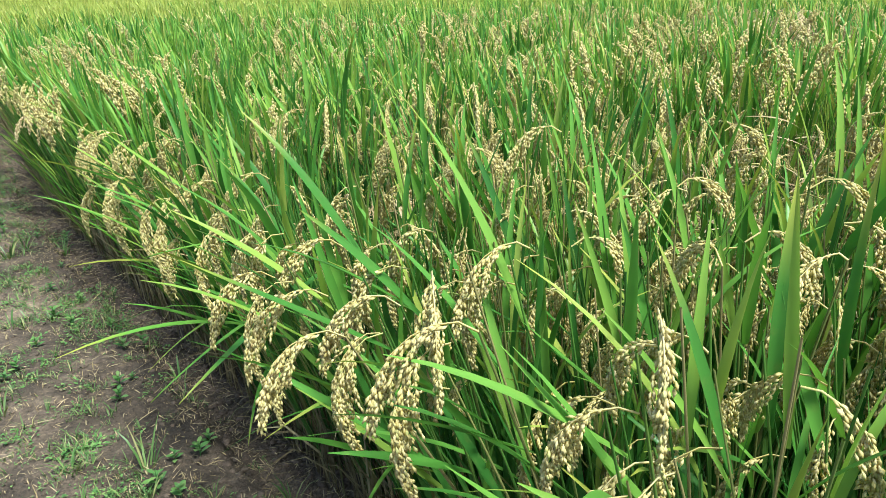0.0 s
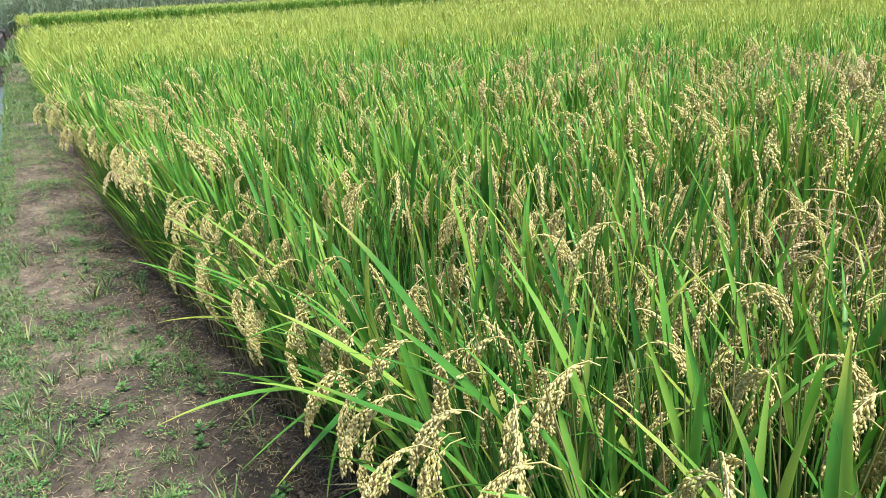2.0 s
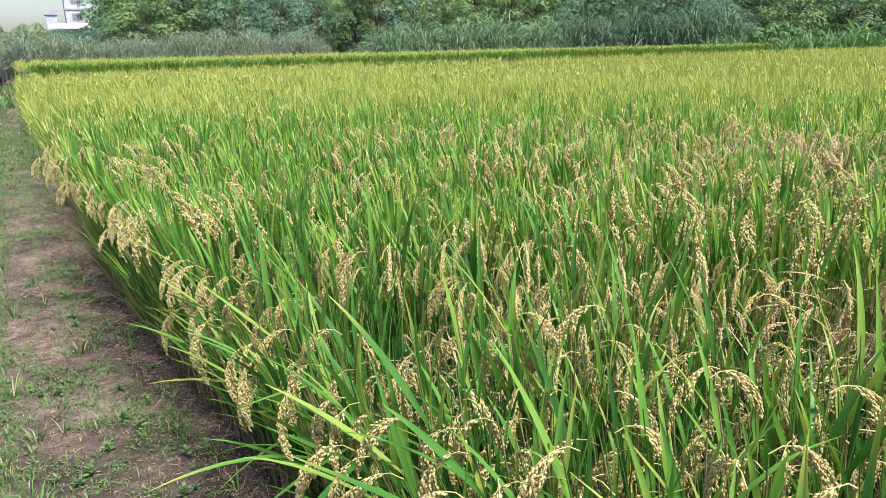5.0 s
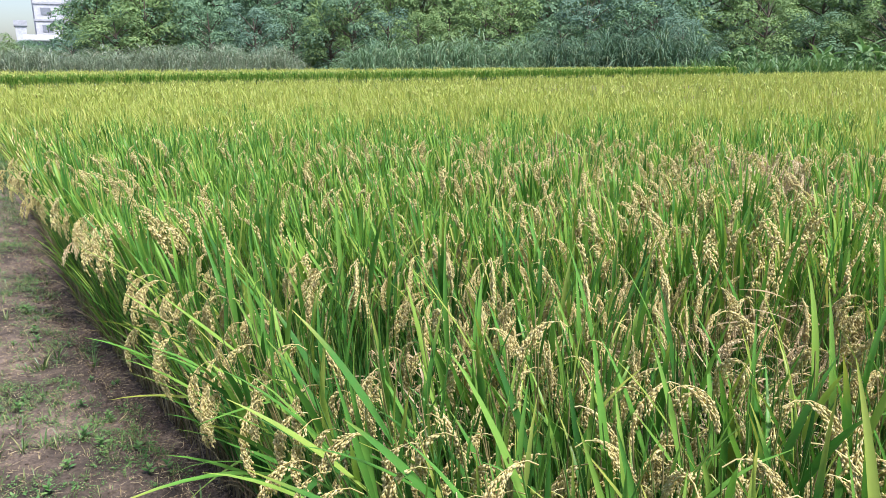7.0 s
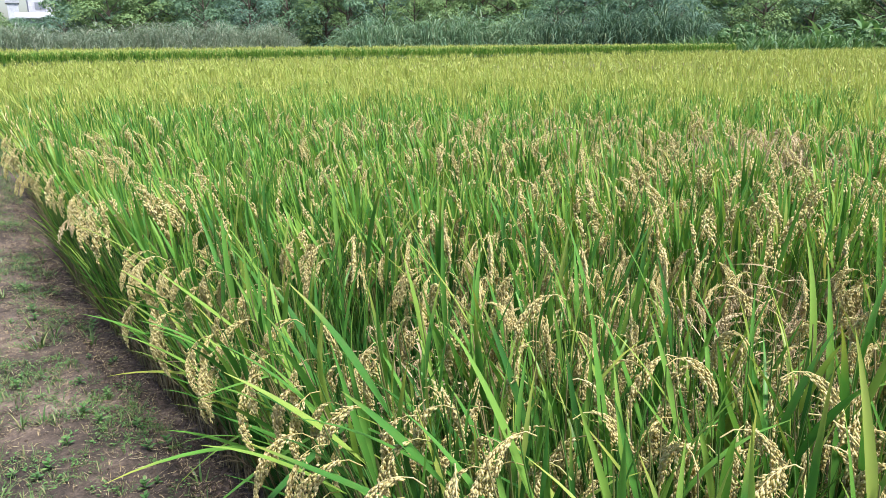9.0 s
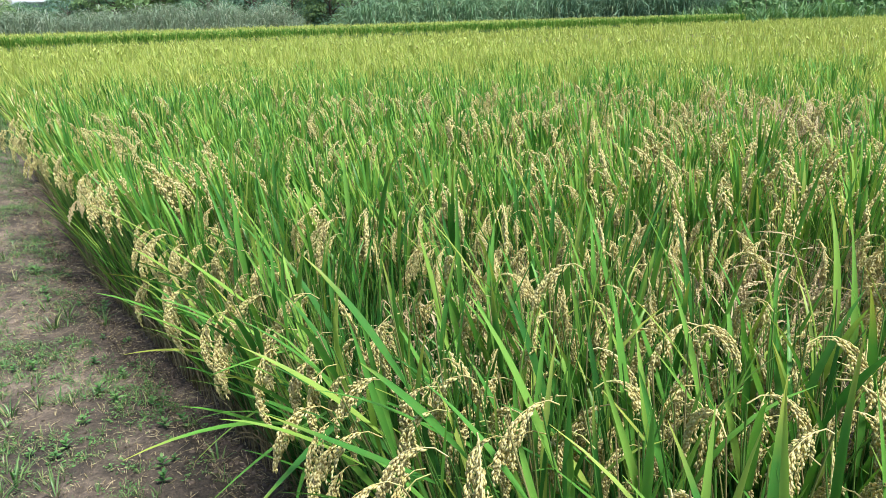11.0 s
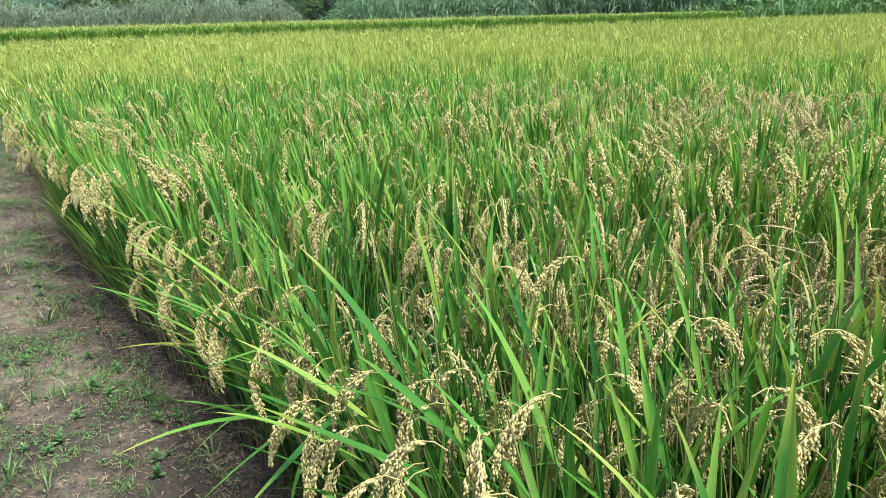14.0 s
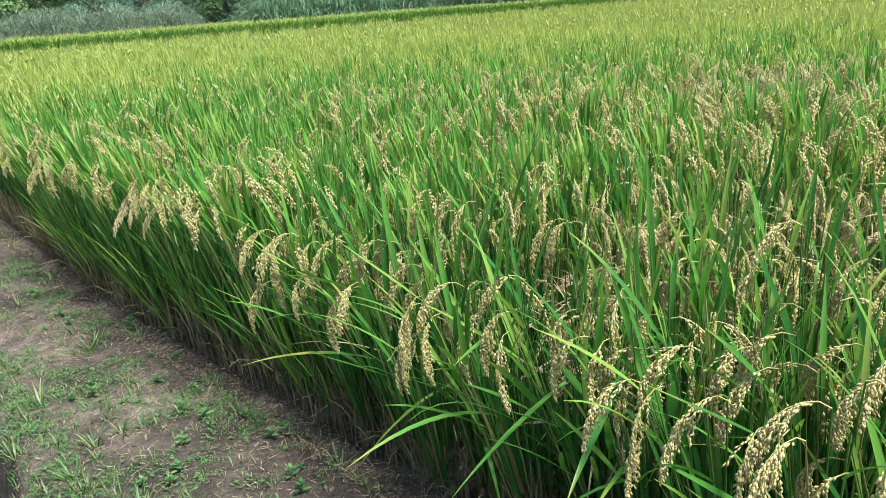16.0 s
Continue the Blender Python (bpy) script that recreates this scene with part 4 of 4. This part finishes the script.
def leaf_cloud(centre, radii, count, size):
    """Leaves scattered over an uneven dome, thickest at its upper skin."""
    d = RNG.normal(0, 1, (count, 3))
    d[:, 2] = np.where(d[:, 2] < -0.4, -d[:, 2], d[:, 2])
    d /= np.linalg.norm(d, axis=1)[:, None]
    r = RNG.uniform(0.55, 1.0, count) ** 0.4 * (1 + 0.16 * np.sin(5 * d[:, 0] + 3 * d[:, 2]) * np.cos(4 * d[:, 1]))
    p = np.asarray(centre) + d * r[:, None] * np.asarray(radii)
    up = d + RNG.normal(0, 0.35, (count, 3)) + [0, 0, 0.4]
    up /= np.linalg.norm(up, axis=1)[:, None]
    side = np.cross(up, RNG.normal(0, 1, (count, 3)))
    side /= np.linalg.norm(side, axis=1)[:, None] + 1e-9
    front = np.cross(up, side)
    k = RNG.uniform(0.7, 1.3, count)[:, None, None] * size
    q = LEAFQUAD[None]
    v = p[:, None] + k * (q[..., 0:1] * side[:, None] + q[..., 1:2] * front[:, None] + q[..., 2:3] * up[:, None])
    i = np.arange(count)[:, None] * 4
    return v.reshape(-1, 3), np.concatenate([i + [0, 1, 2], i + [0, 2, 3]])


def tree_data(tall, wide, blobs, leaves, size, low=0.12):
    """Trunk with limbs, and a crown of leaf domes, the upper ones smaller, with gaps between them."""
    trunk = [tube([(0, 0, -0.2), (0.1, 0.05, tall * 0.3), (-0.05, 0.12, tall * 0.62), (0.05, 0, tall * 0.85)], np.array([0.22, 0.17, 0.10, 0.04]) * tall / 9, 7)]
    crown = []
    for i in range(blobs):
        az = 2.4 * i + U(-0.5, 0.5)
        h = low + (0.90 - low) * (i + 0.5) / blobs
        reach = wide * math.sqrt(max(1 - ((h - 0.42) / 0.56) ** 2, 0.02)) * U(0.55, 0.95)
        c = np.array([reach * math.cos(az), reach * math.sin(az), tall * h])
        r = wide * U(0.24, 0.42)
        trunk.append(tube([(0, 0.05, tall * h * 0.75), c * 0.55 + [0, 0, tall * h * 0.36], c], np.array([0.07, 0.045, 0.015]) * tall / 9, 4))
        crown.append(leaf_cloud(c, (r, r, r * U(0.6, 0.8)), int(leaves * (r / wide / 0.33) ** 2), size))
    return joined(trunk), joined(crown)


hv, hf = [], []
for i in range(24):                                 # the slope behind the trees
    a = -6 + 4.6 * i
    lift = min(max((a - 11) / 6, 0.0), 1.0)
    for d, z in ((57, -0.2), (68, 3.0), (84, 9.5), (110, 17.0), (150, 18.0), (151, -1.0)):
        hv.append((Q[0] + d * math.sin(radians(a)), Q[1] + d * math.cos(radians(a)), (z * lift if z > 0 else z) + 1.2 * wob(a, d, 0.13) * lift))
    if i:
        hf += [(6 * i - 6 + j, 6 * i + j, 6 * i + j + 1, 6 * i - 5 + j) for j in range(5)]
tagged(new("hillside", mesh_data("hillside", hv, hf, HILL)), "dark green wooded slope behind the fields", "hillside", kind="structure")

TREES = []
for i in range(7):
    tr, cr = tree_data(9.0, 3.8, 24 + 2 * (i % 3), 225, 0.25, 0.06 + 0.05 * (i % 2))
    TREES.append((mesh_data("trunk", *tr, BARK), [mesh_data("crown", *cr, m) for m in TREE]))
TREE_LABELS = ("dark green broad-leaved tree on the hillside", "light green leafy tree on the hillside", "leafy tree on the hillside, hazed blue-green in its leaf colour")


def tree(x, y, z, s, tint, kind):
    t = new("tree")
    t.matrix_basis = turned(x, y, z, U(0, 6.28), s) @ Matrix.Diagonal((1, 1, U(0.85, 1.15), 1))
    child("trunk", TREES[kind][0], t)
    child("crown", TREES[kind][1][tint], t)
    return tagged(t, TREE_LABELS[tint], "tree", "trees behind the fields")


def tree_at(az, d, s, tint, z=0.0):
    """A tree by bearing (degrees from +Y) and distance from the bund's near end."""
    tree(Q[0] + d * math.sin(radians(az)), Q[1] + d * math.cos(radians(az)), z, s, tint, int(RNG.integers(7)))


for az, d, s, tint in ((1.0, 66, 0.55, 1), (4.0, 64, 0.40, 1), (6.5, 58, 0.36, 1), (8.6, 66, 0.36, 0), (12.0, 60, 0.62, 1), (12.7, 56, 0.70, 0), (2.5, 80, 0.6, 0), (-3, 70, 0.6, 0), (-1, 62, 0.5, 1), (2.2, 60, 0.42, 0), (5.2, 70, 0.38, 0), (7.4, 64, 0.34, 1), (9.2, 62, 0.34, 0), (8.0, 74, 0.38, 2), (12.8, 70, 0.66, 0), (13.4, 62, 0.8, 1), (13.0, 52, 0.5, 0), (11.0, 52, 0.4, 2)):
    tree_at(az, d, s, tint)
az = 13.5
while az < 84:                                      # three ranks up the hill
    for d, s, z in ((50, 0.62, 0.0), (58, 1.0, 0.8), (70, 1.25, 3.0)):
        if az > 56:
            d = d + 8
        if d > 68 and int(az / 2.5) % 2:
            continue
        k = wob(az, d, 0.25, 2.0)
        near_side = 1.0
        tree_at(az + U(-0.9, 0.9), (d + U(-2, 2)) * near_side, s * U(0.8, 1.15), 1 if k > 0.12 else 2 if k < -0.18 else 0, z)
    az += 2.5


def shrub(x, y, z, s):
    t = new("shrub")
    t.matrix_basis = turned(x, y, z, U(0, 6.28), s)
    child("stem", SHRUB[0], t), child("crown", SHRUB[1], t)
    tagged(t, "bright green leafy shrub on the far bank", "shrub", "shrubs on the far bank")


tr, cr = tree_data(2.0, 0.9, 9, 150, 0.17, 0.15)
SHRUB = (mesh_data("stem", *tr, BARK), mesh_data("crown", *cr, BRIGHT))
for x, y, s in ((33.6, 18.0, 0.95), (34.8, 18.2, 1.05), (36.0, 17.8, 1.1), (37.2, 17.0, 0.85), (38.6, 16.0, 0.8), (40.5, 15.2, 0.85), (42.5, 14.6, 0.95), (45, 13.8, 1.1), (47, 13, 1.1)):
    shrub(x, y, 0.15, s)


def banana_plant(x, y, s):
    b = new("banana_plant")
    b.matrix_basis = turned(x, y, 0.1, U(0, 6.28), s)
    tagged(b, "banana plant with broad tattered light green leaves", "banana plant", "banana plants on the far bank")
    child("stem", mesh_data("stem", *tube([(0, 0, -0.1), (0.02, 0, 0.8), (0, 0.03, 1.7)], (0.14, 0.11, 0.07), 8), BANANA), b, None, "pale green stem")
    for i in range(8):
        az = 2.4 * i
        child("leaf", mesh_data("leaf", *blade((0, 0, 1.6), az, 0.15 + 0.13 * i, 1.3 + 0.2 * i, U(1.5, 2.0), U(0.30, 0.38), 8, 0.3, U(-0.4, 0.4), 1.1, base=0.2), BANANA), b)


for x, y, s in ((40.2, 16.6, 0.80), (41.6, 16.4, 0.65), (43.4, 15.6, 1.0), (44.3, 15.2, 0.9), (42.6, 17.4, 0.85)):
    banana_plant(x, y, s)

# ---- buildings, road things ----


def box(bm, x0, x1, y0, y1, z0, z1):
    g = bmesh.ops.create_cube(bm, size=1.0)["verts"]
    for v in g:
        v.co = Vector(((x0 + x1) / 2 + v.co.x * (x1 - x0), (y0 + y1) / 2 + v.co.y * (y1 - y0), (z0 + z1) / 2 + v.co.z * (z1 - z0)))
    return bm


def block(name, x, y, yaw, wide, deep, storeys, floor, label):
    """A building with slab bands, windows and a roof parapet."""
    t = tagged(new(name), label, "building")
    t.matrix_basis = turned(x, y, 0, radians(yaw))
    part("wall", box(bmesh.new(), -wide / 2, wide / 2, 0, deep, 0, storeys * floor), TOWER, t)
    part("roof", box(bmesh.new(), -wide / 2 - 0.2, wide / 2 + 0.2, -0.2, deep + 0.2, storeys * floor, storeys * floor + 0.9), BAND, t)
    for k in range(1, storeys):
        part("slab_band", box(bmesh.new(), -wide / 2 - 0.15, wide / 2 + 0.15, -0.15, 0, k * floor - 0.18, k * floor + 0.18), BAND, t)
        for c in range(int(wide // 3.4)):
            x0 = -wide / 2 + 1.0 + c * 3.4
            w = part("window", box(bmesh.new(), x0, x0 + 1.9, -0.06, 0.02, k * floor + 0.9, k * floor + 2.3), BAND, t)
            part("pane", box(bmesh.new(), x0 + 0.1, x0 + 1.8, -0.09, -0.065, k * floor + 1.0, k * floor + 2.2), HAZEGLASS, w)


block("apartment_tower", 33.4, 155.0, -8, 18, 14, 12, 3.1, "pale grey apartment tower far behind the trees")
block("low_building", 20.6, 147.0, -8, 1.7, 6, 3, 2.6, "small white building far behind the trees")
shed = tagged(new("shed"), "shed with a pale metal roof among trees", "shed")
shed.matrix_basis = turned(11.6, 72.0, 0, radians(-8))
part("wall", box(bmesh.new(), -1.3, 1.3, 0, 3, 0, 3.5), TOWER, shed)
bm = box(bmesh.new(), -1.6, 1.6, -0.4, 3.4, 3.5, 3.65)
for v in bm.verts:
    v.co.z += 0.12 * (v.co.y)
part("roof", bm, ROOF, shed, "pale metal roof")


def wheel(parent, x, y):
    bm = bmesh.new()
    bmesh.ops.create_cone(bm, cap_ends=True, segments=20, radius1=0.32, radius2=0.32, depth=0.2)
    bmesh.ops.bevel(bm, geom=[e for e in bm.edges if abs(e.verts[0].co.z - e.verts[1].co.z) < 1e-4], offset=0.04, segments=2, affect="EDGES")
    bmesh.ops.rotate(bm, verts=bm.verts, matrix=Matrix.Rotation(radians(90), 3, "Y"))
    bmesh.ops.translate(bm, verts=bm.verts, vec=(x, y, 0.32))
    w = part("wheel", bm, RUBBER, parent)
    bm = bmesh.new()
    bmesh.ops.create_cone(bm, cap_ends=True, segments=16, radius1=0.2, radius2=0.17, depth=0.04)
    bmesh.ops.rotate(bm, verts=bm.verts, matrix=Matrix.Rotation(radians(90 if x > 0 else -90), 3, "Y"))
    bmesh.ops.translate(bm, verts=bm.verts, vec=(x + (0.105 if x > 0 else -0.105), y, 0.32))
    part("rim", bm, STEEL, w)


def prism(profile, half, taper=0.0):
    """A side outline (y, z) drawn out across x, narrower towards the top."""
    bm = bmesh.new()
    zmax = max(z for _, z in profile)
    sides = []
    for sgn in (-1, 1):
        sides.append([bm.verts.new((sgn * (half - taper * max(z - 0.9, 0) / max(zmax - 0.9, 0.1)), y, z)) for y, z in profile])
    bm.faces.new(sides[0]), bm.faces.new(sides[1][::-1])
    n = len(profile)
    for i in range(n):
        bm.faces.new((sides[0][i], sides[1][i], sides[1][(i + 1) % n], sides[0][(i + 1) % n]))
    bmesh.ops.recalc_face_normals(bm, faces=bm.faces)
    bmesh.ops.bevel(bm, geom=bm.edges[:], offset=0.04, segments=2, affect="EDGES")
    return bm


def car(x, y, paint, label, tall=1.5, long=4.1):
    c = tagged(new("car"), label, "car", "vehicles parked on the road")
    c.matrix_basis = turned(x, y, 0.41, -math.atan(0.104))
    h = long / 2
    part("body", prism([(-h, 0.25), (-h, 0.85), (-h + 0.15, 0.98), (h - 1.2, 0.98), (h - 0.1, 0.78), (h, 0.6), (h, 0.25)], 0.85), paint, c)
    part("cabin", prism([(-h + 0.15, 0.95), (-h + 0.55, tall), (h - 2.0, tall), (h - 1.15, 0.95)], 0.78, 0.14), paint, c)
    part("rear_window", prism([(-h + 0.17, 1.0), (-h + 0.50, tall - 0.08), (-h + 0.46, tall - 0.08), (-h + 0.12, 1.0)], 0.62, 0.1), DARKGLASS, c, "dark glass")
    for sx_ in (-1, 1):
        part("side_window", box(bmesh.new(), sx_ * 0.70 - 0.02, sx_ * 0.70 + 0.03, -h + 0.75, h - 2.0, 1.05, tall - 0.12), DARKGLASS, c, "dark glass")
        part("tail_lamp", box(bmesh.new(), sx_ * 0.68 - 0.12, sx_ * 0.68 + 0.12, -h - 0.02, -h + 0.05, 0.68, 0.86), LAMPGLASS, c, "red glass")
        for wy_ in (-h + 0.75, h - 0.8):
            wheel(c, sx_ * 0.76, wy_)
    part("bumper", prism([(-h - 0.06, 0.3), (-h - 0.06, 0.5), (-h + 0.05, 0.5), (-h + 0.05, 0.3)], 0.82), paint, c)


car(0.15, 32.0, BLUEPAINT, "pale blue car parked on the concrete road")
car(3.2, 57.4, REDPAINT, "red hatchback parked on the concrete road")
car(4.45, 71.0, WHITEPAINT, "tall white van parked on the concrete road", 2.1, 4.6)
pole = tagged(new("utility_pole"), "pale grey concrete utility pole beside the road", "utility pole")
pole.matrix_basis = turned(road_x(80) - 0.4, 80.0, 0.38, 0)
child("shaft", mesh_data("shaft", *tube([(0, 0, 0), (0, 0, 4), (0, 0, 9)], (0.17, 0.14, 0.10), 12), CONCRETE), pole)
part("cross_arm", box(bmesh.new(), -0.9, 0.9, -0.05, 0.05, 8.0, 8.12), STEEL, pole)
